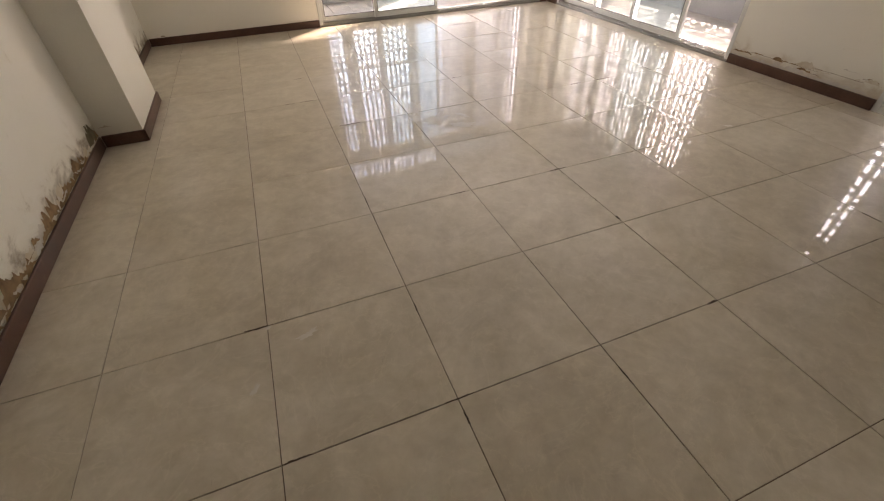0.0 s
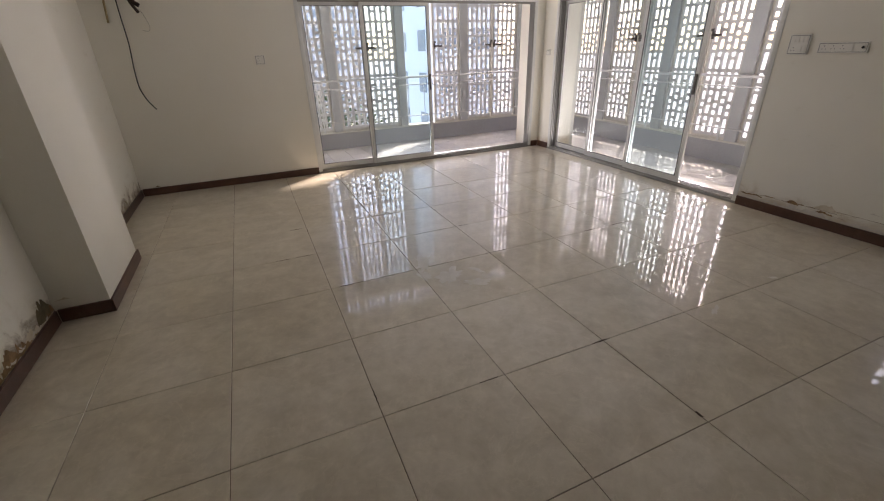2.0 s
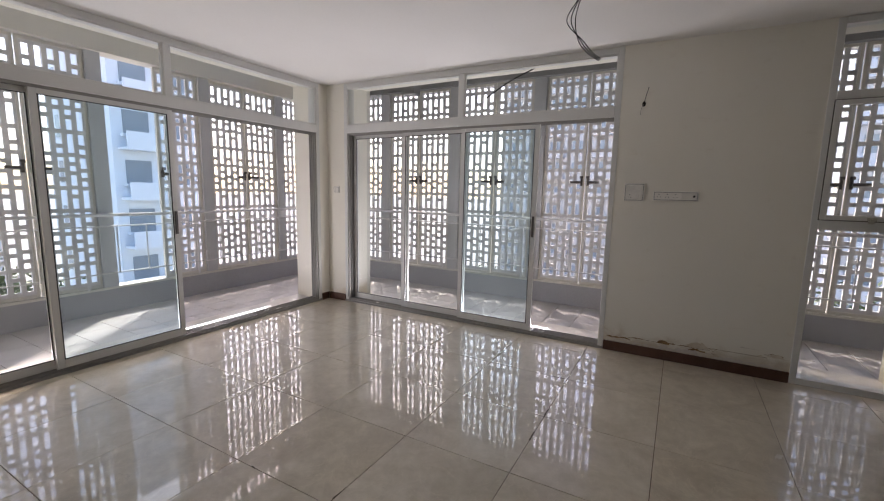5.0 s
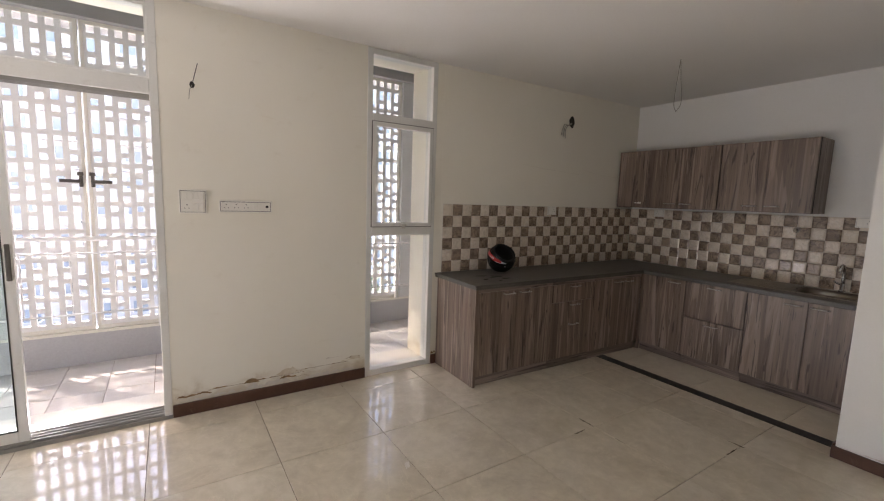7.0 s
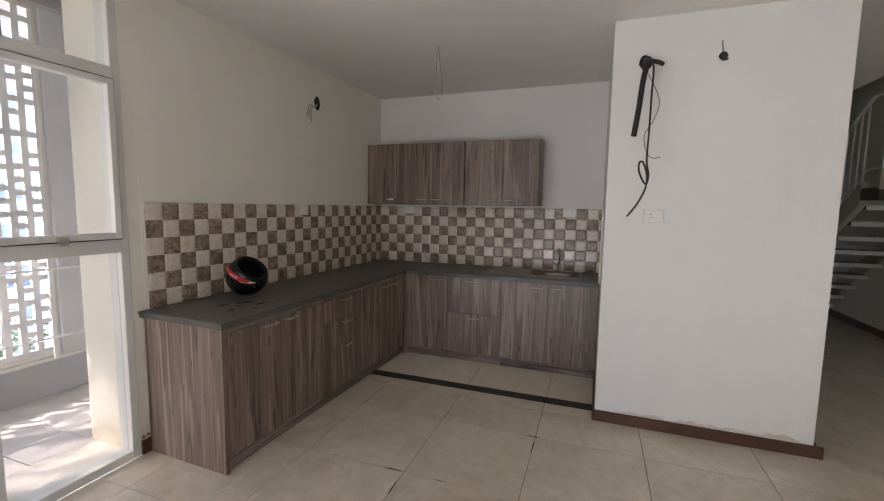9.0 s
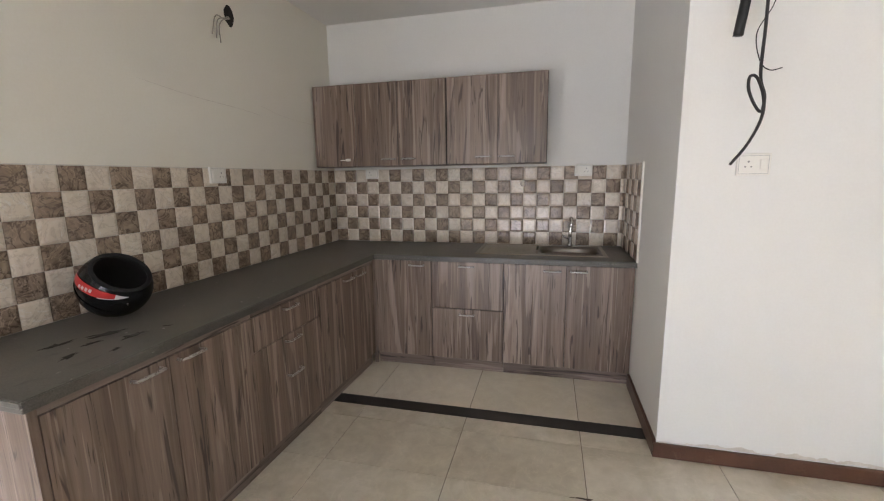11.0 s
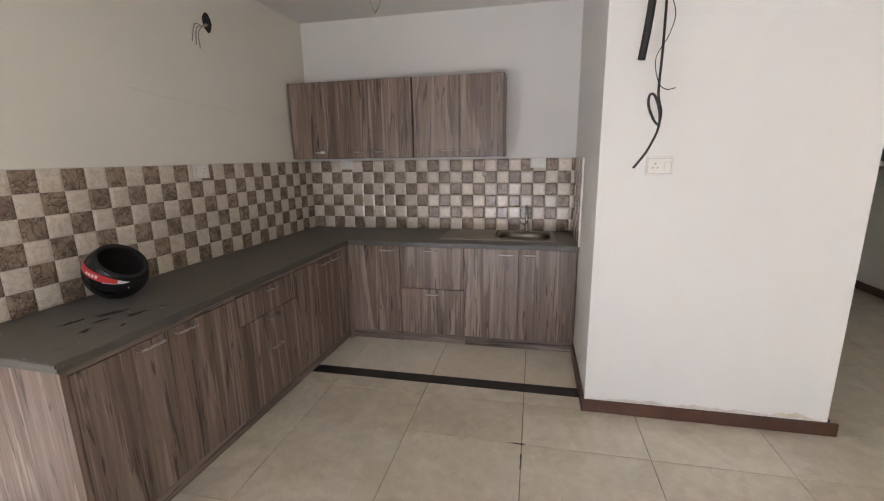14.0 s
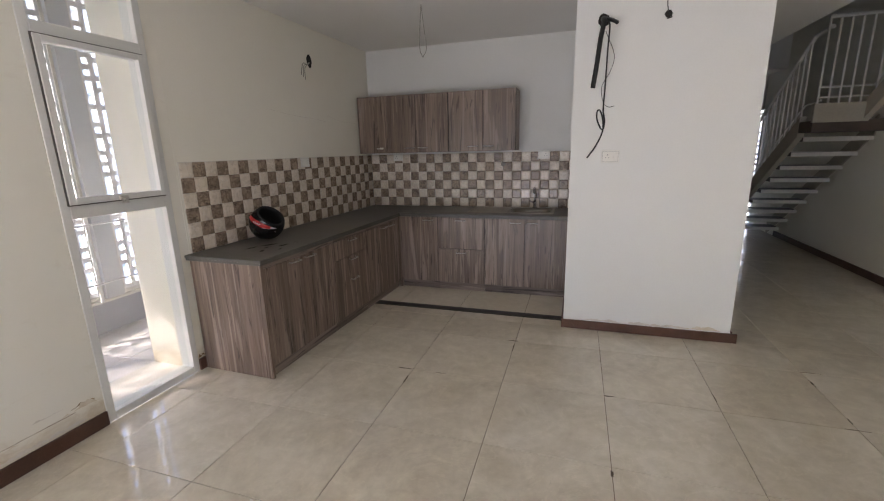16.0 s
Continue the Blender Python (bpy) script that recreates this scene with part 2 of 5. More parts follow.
WALL = painted("wall_paint", (0.775, 0.77, 0.735), (0.815, 0.81, 0.775), 0.75, 0.9, 90.0, 0.1)
CREAMWALL = painted("cream_wall_paint", (0.82, 0.79, 0.695), (0.855, 0.826, 0.74), 0.75, 0.9, 90.0, 0.1)
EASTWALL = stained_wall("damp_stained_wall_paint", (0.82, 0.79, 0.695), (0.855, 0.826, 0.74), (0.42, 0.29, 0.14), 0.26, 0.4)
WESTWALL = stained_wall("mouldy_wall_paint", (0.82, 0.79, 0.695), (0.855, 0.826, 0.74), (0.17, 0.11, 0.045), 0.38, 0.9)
CEIL = painted("ceiling_paint", (0.81, 0.795, 0.755), (0.85, 0.835, 0.80), 0.8, 0.7, 70.0, 0.08)
OUTWALL = painted("outside_paint", (0.62, 0.60, 0.53), (0.68, 0.66, 0.60), 0.75, 1.2, 50.0, 0.15)
TILE = floor_tile_material("vitrified_tile", (0.73, 0.66, 0.54), (0.535, 0.466, 0.352), 0.012, 0.75)
KTILE = floor_tile_material("kitchen_floor_tile", (0.77, 0.70, 0.575), (0.69, 0.61, 0.49), 0.14)
GROUT = painted("dark_grout", (0.10, 0.068, 0.042), (0.22, 0.155, 0.1), 0.9, 3.0)
LAMI = laminate("grey_brown_laminate", (0.034, 0.021, 0.015), (0.166, 0.111, 0.081), (0.41, 0.32, 0.262))
LAMI_FLAT = laminate("lying_grain_laminate", (0.03, 0.019, 0.014), (0.165, 0.119, 0.096), (0.36, 0.29, 0.25), True)
GAPSHADE = painted("gap_shade_board", (0.02, 0.014, 0.011), (0.035, 0.025, 0.02), 0.6, 4.0)
STONE = dusty_granite("dusty_dark_granite")
BLACKSTONE = painted("black_granite", (0.018, 0.016, 0.014), (0.035, 0.03, 0.027), 0.35, 5.0, 200.0, 0.05)
CREAM = marble_tile("cream_wall_tile", (0.80, 0.715, 0.61), (0.68, 0.59, 0.485), (0.36, 0.28, 0.21), 0.4)
BROWN = marble_tile("brown_wall_tile", (0.43, 0.33, 0.245), (0.17, 0.12, 0.085), (0.06, 0.04, 0.028), 0.8)
LIGHTGROUT = painted("light_grout", (0.62, 0.59, 0.53), (0.72, 0.69, 0.63), 0.9, 6.0)
SKIRT = painted("brown_skirting", (0.064, 0.028, 0.017), (0.12, 0.054, 0.034), 0.35, 5.0, 80.0, 0.1, (0.2, 0.15, 0.11))
ALU = painted("white_coated_aluminium", (0.69, 0.69, 0.66), (0.74, 0.74, 0.71), 0.38, 3.0, 120.0, 0.03, (0.45, 0.42, 0.37))
TRACK = metal("dull_track_metal", (0.32, 0.31, 0.29), 0.45, 0.6)
DARKMETAL = metal("dark_bronze_metal", (0.12, 0.11, 0.10), 0.42, 0.7)
STEEL = metal("brushed_steel", (0.60, 0.575, 0.54), 0.27)
BOARDSTEEL = metal("dull_board_steel", (0.34, 0.305, 0.255), 0.36)
# sink steel coloured darker for the bowl's shade; also tames the pipe stub's glare
DARKENEDSTEEL = metal("darkened_steel", (0.16, 0.138, 0.112), 0.3)
CHROME = metal("chrome", (0.62, 0.61, 0.6), 0.1)
GLASS = pane_glass("clear_glass", (0.95, 0.97, 0.965), 0.003)
GLASS_B = pane_glass("bluish_glass", (0.84, 0.92, 0.93), 0.012)
LATTICE = painted("lattice_paint", (0.66, 0.655, 0.655), (0.72, 0.71, 0.705), 0.7, 2.0, 60.0, 0.1, (0.40, 0.35, 0.29))
POST = painted("grey_post_paint", (0.47, 0.48, 0.49), (0.53, 0.54, 0.55), 0.6, 2.0, 60.0, 0.1)
WARMPOST = painted("cream_frame_paint", (0.62, 0.59, 0.53), (0.68, 0.65, 0.59), 0.6, 3.0)
PARAPET = painted("grey_parapet_paint", (0.35, 0.35, 0.37), (0.41, 0.41, 0.43), 0.75, 1.5, 60.0, 0.2, (0.38, 0.37, 0.36))
BALCTILE = floor_tile_material("balcony_tile", (0.58, 0.56, 0.55), (0.49, 0.47, 0.46), 0.42)
MARBLE = painted("threshold_marble", (0.62, 0.58, 0.51), (0.70, 0.66, 0.6), 0.3, 4.0)
CONCRETE = painted("grey_concrete", (0.26, 0.255, 0.25), (0.33, 0.325, 0.32), 0.85, 2.0, 40.0, 0.3)
PLASTIC = painted("white_switch_plastic", (0.79, 0.77, 0.71), (0.83, 0.81, 0.75), 0.3, 8.0)
PALEPLATESHADE = painted("plate_shade_pale", (0.5, 0.49, 0.47), (0.56, 0.55, 0.53), 0.4, 8.0)
PLATESHADE = painted("plate_shade_grey", (0.20, 0.195, 0.185), (0.26, 0.25, 0.24), 0.4, 8.0)
BLACK = painted("black_rubber", (0.012, 0.012, 0.012), (0.022, 0.021, 0.02), 0.5, 12.0)
SOOT = painted("dark_soot", (0.022, 0.021, 0.018), (0.05, 0.047, 0.04), 0.85, 20.0, 90.0, 0.3)
HOLESHADE = painted("hole_shade", (0.02, 0.017, 0.014), (0.035, 0.03, 0.025), 0.9, 12.0)
PIPEBROWN = painted("brown_pipe_foam", (0.028, 0.014, 0.009), (0.05, 0.026, 0.017), 0.7, 12.0)
TANPIPE = painted("tan_conduit", (0.36, 0.27, 0.12), (0.44, 0.34, 0.17), 0.6, 12.0)
CONDUIT = painted("grey_conduit", (0.30, 0.28, 0.24), (0.36, 0.34, 0.29), 0.6, 12.0)
SHELL = painted("gloss_black_shell", (0.009, 0.009, 0.009), (0.014, 0.014, 0.014), 0.22, 6.0, 80.0, 0.0)
VISOR = painted("smoked_visor", (0.02, 0.02, 0.022), (0.03, 0.03, 0.033), 0.1, 6.0, 80.0, 0.0)
LINING = painted("black_lining", (0.006, 0.006, 0.006), (0.012, 0.011, 0.011), 0.95, 30.0, 200.0, 0.5)
RED = painted("red_decal", (0.45, 0.022, 0.02), (0.52, 0.03, 0.025), 0.3, 9.0)
DECALWHITE = painted("white_decal", (0.62, 0.6, 0.6), (0.68, 0.67, 0.66), 0.3, 9.0)
STAIRPAINT = painted("cream_stair_paint", (0.40, 0.36, 0.29), (0.46, 0.42, 0.35), 0.6, 2.0)
RAILPAINT = painted("white_rail_paint", (0.62, 0.60, 0.56), (0.68, 0.66, 0.62), 0.4, 5.0)
SHADEBROWN = painted("shaded_stair_brown", (0.05, 0.035, 0.028), (0.08, 0.055, 0.043), 0.4, 4.0)
PLASTER = painted("bare_plaster", (0.62, 0.57, 0.5), (0.72, 0.68, 0.61), 0.95, 14.0, 90.0, 0.6, (0.4, 0.3, 0.2))
DAMP = painted("damp_brown_plaster", (0.15, 0.085, 0.035), (0.36, 0.23, 0.115), 0.95, 16.0, 120.0, 0.8, (0.06, 0.038, 0.02))
YELLOWING = painted("yellowed_paint", (0.58, 0.49, 0.35), (0.72, 0.66, 0.55), 0.9, 12.0, 120.0, 0.5, (0.36, 0.26, 0.15))
FILM = painted("dried_plaster_film", (0.61, 0.565, 0.49), (0.72, 0.68, 0.61), 0.5, 14.0, 90.0, 0.5, (0.4, 0.34, 0.27))
JOINTDIRT = painted("dark_joint_dirt", (0.05, 0.036, 0.024), (0.12, 0.085, 0.055), 0.9, 30.0, 120.0, 0.4)
MOSS = painted("mouldy_paint", (0.10, 0.08, 0.042), (0.24, 0.19, 0.11), 0.95, 12.0, 90.0, 0.5)
FACADE_TOWER = painted("pale_tower_facade", (0.66, 0.69, 0.71), (0.72, 0.75, 0.77), 0.85, 0.15, 2.0, 0.1)
FACADE = painted("grey_facade", (0.48, 0.50, 0.53), (0.54, 0.56, 0.59), 0.85, 0.15, 2.0, 0.1)
FACADE_B = painted("cream_facade", (0.50, 0.48, 0.45), (0.56, 0.54, 0.51), 0.85, 0.15, 2.0, 0.1)
# dark window glass made paler, with the outdoor haze put into its colour
WINHAZE = painted("hazed_window_glass", (0.22, 0.25, 0.27), (0.30, 0.33, 0.35), 0.15, 0.6)
LEAF = painted("leaf_green", (0.05, 0.075, 0.025), (0.095, 0.12, 0.05), 0.6, 1.5, 8.0)
BARK = painted("bark", (0.10, 0.075, 0.05), (0.16, 0.12, 0.085), 0.9, 3.0)
EARTH = painted("dusty_ground", (0.42, 0.40, 0.36), (0.50, 0.48, 0.44), 0.95, 0.05, 0.8, 0.2, (0.12, 0.14, 0.07))


# ---- building helpers ----
def bx(bm, x0, y0, z0, x1, y1, z1, r=0.0, seg=2):
    """A box, with rounded edges where r is given."""
    x0, x1 = sorted((x0, x1))
    y0, y1 = sorted((y0, y1))
    z0, z1 = sorted((z0, z1))
    v = [bm.verts.new(p) for p in ((x0, y0, z0), (x1, y0, z0), (x1, y1, z0), (x0, y1, z0), (x0, y0, z1), (x1, y0, z1), (x1, y1, z1), (x0, y1, z1))]
    f = [bm.faces.new([v[i] for i in q]) for q in ((3, 2, 1, 0), (4, 5, 6, 7), (0, 1, 5, 4), (1, 2, 6, 5), (2, 3, 7, 6), (3, 0, 4, 7))]
    if r:
        edges = list({e for q in f for e in q.edges})
        bmesh.ops.bevel(bm, geom=edges, offset=r, segments=seg, affect="EDGES", profile=0.5)
    return bm


def box(x0, y0, z0, x1, y1, z1, r=0.0, seg=2):
    return bx(bmesh.new(), x0, y0, z0, x1, y1, z1, r, seg)


def boxes(rows, r=0.0):
    bm = bmesh.new()
    for row in rows:
        bx(bm, *row, r)
    return bm


def mesh_of(name, bm, material, smooth=False):
    me = bpy.data.meshes.new(name)
    bm.to_mesh(me)
    bm.free()
    me.materials.append(material)
    if smooth:
        me.polygons.foreach_set("use_smooth", [True] * len(me.polygons))
    return me


def part(name, bm, material, parent=None, label="", smooth=False):
    """A bmesh as one mesh object under its thing; with no parent, a thing of its own."""
    ob = new(name, mesh_of(name, bm, material, smooth))
    ob.parent = parent
    return tagged(ob, label)


def thing(name, m, label, category, group="", kind=""):
    ob = new(name)
    ob.empty_display_size = 0.1
    ob.matrix_world = m
    return tagged(ob, label, category, group, kind)


def solid(name, bm, material, label, category, kind="", smooth=False, group="", m=None):
    ob = part(name, bm, material, None, "", smooth)
    if m is not None:
        ob.matrix_world = m
    return tagged(ob, label, category, group, kind)


def tube(bm, points, r, sides=8, closed=True):
    """A round tube along points; r may be one number or one for each point."""
    pts = [Vector(p) for p in points]
    rings = []
    up = Vector((0.31, 0.57, 0.76))
    for i, p in enumerate(pts):
        d = (pts[min(i + 1, len(pts) - 1)] - pts[max(i - 1, 0)]).normalized()
        a = d.cross(up).normalized()
        b = d.cross(a).normalized()
        rad = r if isinstance(r, (int, float)) else r[i]
        rings.append([bm.verts.new(p + rad * (math.cos(2 * math.pi * k / sides) * a + math.sin(2 * math.pi * k / sides) * b)) for k in range(sides)])
    for q, w in zip(rings, rings[1:]):
        for k in range(sides):
            bm.faces.new((q[k], q[(k + 1) % sides], w[(k + 1) % sides], w[k]))
    if closed:
        bm.faces.new(rings[0][::-1])
        bm.faces.new(rings[-1])
    return bm


def smooth_line(points, steps=6):
    """Points along a Catmull-Rom curve."""
    p = [Vector(q) for q in points]
    p = [2 * p[0] - p[1]] + p + [2 * p[-1] - p[-2]]
    out = []
    for a, b, c, d in zip(p, p[1:], p[2:], p[3:]):
        for k in range(steps):
            t = k / steps
            out.append(0.5 * (2 * b + (c - a) * t + (2 * a - 5 * b + 4 * c - d) * t * t + (3 * b - a - 3 * c + d) * t ** 3))
    return out + [p[-2]]


def disc_rod(bm, centre, axis, r, depth, sides=16):
    c, a = Vector(centre), Vector(axis).normalized()
    return tube(bm, [c, c + a * depth], r, sides)


def axes(origin, u, d):
    """A frame whose x runs along u and whose y runs along d."""
    u, d = Vector(u).normalized(), Vector(d).normalized()
    m = Matrix((u, d, u.cross(d))).transposed().to_4x4()
    m.translation = origin
    return m


# ---- plan ----
H = 2.595
WEST, KEAST = -5.542, -2.42
BLOCK_W, BLOCK_N = -3.63, -6.668
KSOUTH, HALL_S = -7.985, -12.3
THICK = 0.42
D1N, D1S = -0.27, -3.315
W1N, W1S = -4.645, -5.27
D2W, D2E = -3.5, -0.135
KM = Matrix.Translation((0, -5.3, 0)) @ Matrix.Rotation(radians(-1.7), 4, "Z")

# ---- large structure ----
solid("floor", boxes([(WEST - 0.2, 0, -0.2, 0, KSOUTH - 0.2, -0.0045), (WEST - 0.2, KSOUTH - 0.2, -0.2, BLOCK_W + 0.3, HALL_S - 0.2, -0.0045)]), GROUT,
      "cream polished tiles with thin dark joints over the whole floor", "floor", "structure")
solid("ceiling", boxes([(-4.6, 0, H, 0, KSOUTH, H + 0.14), (WEST, 0, H, -4.6, -7.4, H + 0.14), (-4.6, KSOUTH, H, BLOCK_W, HALL_S, H + 0.14), (WEST, -11.6, H, -4.6, HALL_S, H + 0.14)]),
      CEIL, "plain off-white painted ceiling", "ceiling", "structure")
BS = -8.4
solid("wall_outside_kitchen", box(0.305, -5.34, 0, THICK, BS, 3.1), OUTWALL, "cream painted outer wall beside the balcony", "wall", "structure")
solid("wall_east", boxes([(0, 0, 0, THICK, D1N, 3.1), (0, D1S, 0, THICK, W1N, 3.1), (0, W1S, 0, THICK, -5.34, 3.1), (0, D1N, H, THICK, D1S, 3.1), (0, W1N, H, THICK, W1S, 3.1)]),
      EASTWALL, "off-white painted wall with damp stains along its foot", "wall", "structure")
solid("wall_kitchen_east", box(0, -0.04, 0, 0.3, -2.75, H), CREAMWALL, "off-white painted wall above the tiled backsplash", "wall", "structure", m=KM)
solid("wall_north", boxes([(WEST - 0.2, 0, 0, D2W, THICK, 4.53), (D2E, 0, 0, THICK, THICK, 4.53), (D2W, 0, H, D2E, THICK, 4.53)]), CREAMWALL,
      "off-white painted wall with loose cables high up", "wall", "structure")
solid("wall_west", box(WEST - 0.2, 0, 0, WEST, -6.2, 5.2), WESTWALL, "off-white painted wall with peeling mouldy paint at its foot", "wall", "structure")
solid("wall_hall_west", box(WEST - 0.2, -6.2, 0, WEST, HALL_S, 5.2), CREAMWALL, "plain off-white painted wall beside the staircase", "wall", "structure")
solid("pillar", box(WEST, -2.01, 0, -5.255, -2.83, H), CREAMWALL, "off-white painted square pillar standing against the wall", "pillar", "structure")
solid("wall_kitchen_south", box(0.3, KSOUTH, 0, KEAST, KSOUTH - 0.2, H), WALL, "off-white painted kitchen wall above the tiles", "wall", "structure")
solid("wall_block", box(BLOCK_W, BLOCK_N, 0, KEAST, KSOUTH - 0.2, H), WALL, "white painted wall block beside the kitchen", "wall", "structure")
solid("wall_hall_east", box(BLOCK_W, KSOUTH - 0.2, 0, BLOCK_W + 0.2, HALL_S, 5.2), CREAMWALL, "off-white painted wall of the stair hall", "wall", "structure")
solid("wall_hall_south", boxes([(WEST - 0.2, HALL_S, 0, WEST - 0.04, HALL_S - 0.2, 5.2), (-5.36, HALL_S, 0, BLOCK_W + 0.2, HALL_S - 0.2, 5.2), (WEST - 0.04, HALL_S, 2.02, -5.36, HALL_S - 0.2, 5.2)]),
      WALL, "off-white painted end wall of the stair hall with an opening", "wall", "structure")
solid("stairwell_wall", boxes([(-4.6, -7.4, H + 0.14, -4.48, -11.6, 5.2), (WEST, -7.4, H + 0.14, -4.6, -7.28, 5.2), (WEST, -11.72, H + 0.14, -4.6, -11.6, 5.2), (WEST, -7.28, 5.2, -4.48, -11.72, 5.3)]),
      WALL, "off-white painted walls of the stairwell above the ceiling", "wall", "structure")


def skirting(name, m, length, height=0.085):
    bm = box(0, -0.016, 0, length, 0, height, 0.003, 1)
    return solid(name, bm, SKIRT, "dark brown glossy skirting along the wall's foot", "skirting", "structure", m=m)


EU, ED = (0, -1, 0), (1, 0, 0)
for y0, y1 in ((-0.016, D1N - 0.002), (D1S - 0.002, W1N + 0.002), (W1S - 0.002, -5.33)):
    skirting("baseboard", axes((0, y0, 0), EU, ED), abs(y1 - y0))
skirting("baseboard", axes((WEST + 0.016, 0, 0), (1, 0, 0), (0, 1, 0)), D2W - WEST - 0.018)
skirting("baseboard", axes((D2E + 0.002, 0, 0), (1, 0, 0), (0, 1, 0)), -D2E - 0.018)
for x, y0, y1 in ((WEST, -11.2, -2.846), (WEST, -1.994, -0.016), (-5.255, -2.846, -1.994)):
    skirting("baseboard", axes((x, y0, 0), (0, 1, 0), (-1, 0, 0)), y1 - y0)
skirting("baseboard", axes((WEST + 0.016, -2.83, 0), (1, 0, 0), (0, 1, 0)), 0.287)
skirting("baseboard", axes((-5.257, -2.01, 0), (-1, 0, 0), (0, -1, 0)), 0.285)
skirting("baseboard", axes((KEAST + 0.016, BLOCK_N, 0), (-1, 0, 0), (0, -1, 0)), 1.272, 0.074)
skirting("baseboard", axes((KEAST, BLOCK_N - 0.72, 0), (0, 1, 0), (-1, 0, 0)), 0.718)
skirting("baseboard", axes((BLOCK_W, BLOCK_N - 0.002, 0), EU, ED), 5.6)


# ---- sliding doors and the tall window ----
def rect_frame(w, h, t, d0, d1, bottom=None, r=0.003):
    """A rectangular frame in the x-z plane with members t wide, from depth d0 to d1."""
    b = t if bottom is None else bottom
    return boxes([(0, d0, 0, t, d1, h), (w - t, d0, 0, w, d1, h), (t, d0, 0, w - t, d1, b), (t, d0, h - t, w - t, d1, h)], r)


def sliding_panel(door, x, depth, w, h, glass, handle_x=None):
    p = part("sliding_panel", rect_frame(w, h, 0.045, 0, 0.03, 0.075), ALU, door, "white aluminium sash of a sliding door")
    p.matrix_local = pose(x, depth, 0.03)
    g = part("pane", box(0.04, 0.012, 0.07, w - 0.04, 0.018, h - 0.04), glass, p, "clear glass pane")
    g.visible_shadow = False
    gasket = part("gasket", rect_frame(w - 0.086, h - 0.116, 0.006, -0.002, 0.006, r=0.0), BLACK, p)
    gasket.matrix_local = pose(0.043, 0, 0.073)
    if handle_x is not None:
        part("handle", boxes([(handle_x - 0.011, -0.014, 0.93, handle_x + 0.011, 0.001, 1.13)], 0.004), DARKMETAL, p, "slim dark pull handle")


def sliding_door(name, m, w, mullion, panels, label, open_side):
    door = thing(name, m, label, "sliding door", kind="structure")
    rail0, rail1, top = 2.03, 2.118, H - 0.055
    part("jamb", box(0, -0.004, 0, 0.045, 0.125, H, 0.004), ALU, door)
    part("jamb", box(w - 0.045, -0.004, 0, w, 0.125, H, 0.004), ALU, door)
    part("head", box(0.045, -0.003, top, w - 0.045, 0.125, H - 0.002, 0.004), ALU, door)
    part("transom", box(0.045, -0.006, rail0, w - 0.045, 0.125, rail1, 0.004), ALU, door)
    part("mullion", box(mullion - 0.028, -0.003, rail1, mullion + 0.028, 0.06, top, 0.003), ALU, door)
    sill = boxes([(0, -0.012, 0.0, w, 0.13, 0.022)] + [(0.045, y, 0.022, w - 0.045, y + 0.008, 0.04) for y in (0.004, 0.042, 0.08, 0.118)])
    part("sill_track", sill, TRACK, door, "grooved metal sliding track")
    part("head_track", boxes([(0.045, y, rail0 - 0.022, w - 0.045, y + 0.007, rail0) for y in (0.006, 0.044, 0.082)]), TRACK, door)
    for a, b in ((0.045, mullion - 0.028), (mullion + 0.028, w - 0.045)):
        light = part("transom_pane", box(a, 0.02, rail1, b, 0.026, top), GLASS, door, "clear glass pane above the door")
        light.visible_shadow = False
        part("glazing_bead", boxes([(a, 0.006, rail1, b, 0.02, rail1 + 0.012), (a, 0.006, top - 0.012, b, 0.02, top), (a, 0.006, rail1 + 0.012, a + 0.012, 0.02, top - 0.012), (b - 0.012, 0.006, rail1 + 0.012, b, 0.02, top - 0.012)]), ALU, door)
    side = (0.045, 0.068) if open_side == "start" else (w - 0.068, w - 0.045)
    part("jamb_groove", boxes([(side[0], y, 0.04, side[1], y + 0.01, rail0) for y in (0.008, 0.036, 0.064, 0.092)]), TRACK, door, "stacked metal jamb grooves")
    for x, depth, pw, glass, hx in panels:
        sliding_panel(door, x, depth, pw, rail0 - 0.045, glass, hx)
    return door


door_e = sliding_door("door_1", axes((0.0, D1N, 0), EU, ED), D1N - D1S, 1.545,
                      [(0.07, 0.085, 0.79, GLASS, None), (0.8, 0.047, 0.8, GLASS, None), (1.55, 0.01, 0.81, GLASS_B, 0.788)],
                      "white aluminium sliding glass door, one leaf's width open", "start")
door_n = sliding_door("door_2", axes((D2W, 0.0, 0), (1, 0, 0), (0, 1, 0)), D2E - D2W, 1.66,
                      [(0.045, 0.047, 0.76, GLASS, None), (0.765, 0.01, 0.92, GLASS_B, 0.895)],
                      "white aluminium sliding glass door standing half open", "end")

win = thing("window_1", axes((0.0, W1N, 0), EU, ED), "tall narrow white aluminium window with a hinged middle sash", "window", kind="structure")
ww = W1N - W1S
part("window_frame", rect_frame(ww, H - 0.003, 0.045, -0.004, 0.1, 0.05, 0.004), ALU, win)
part("transom", box(0.045, -0.005, 2.055, ww - 0.045, 0.1, 2.115, 0.003), ALU, win)
part("transom", box(0.045, -0.005, 1.165, ww - 0.045, 0.1, 1.235, 0.003), ALU, win)
for z0, z1 in ((0.05, 1.165), (2.115, H - 0.048)):
    g = part("pane", box(0.045, 0.03, z0, ww - 0.045, 0.036, z1), GLASS, win, "clear fixed glass pane")
    g.visible_shadow = False
sash = part("sash", rect_frame(ww - 0.07, 0.825, 0.03, -0.012, 0.03), DARKMETAL, win, "dark-edged hinged sash")
sash.matrix_local = pose(0.035, 0, 1.233)
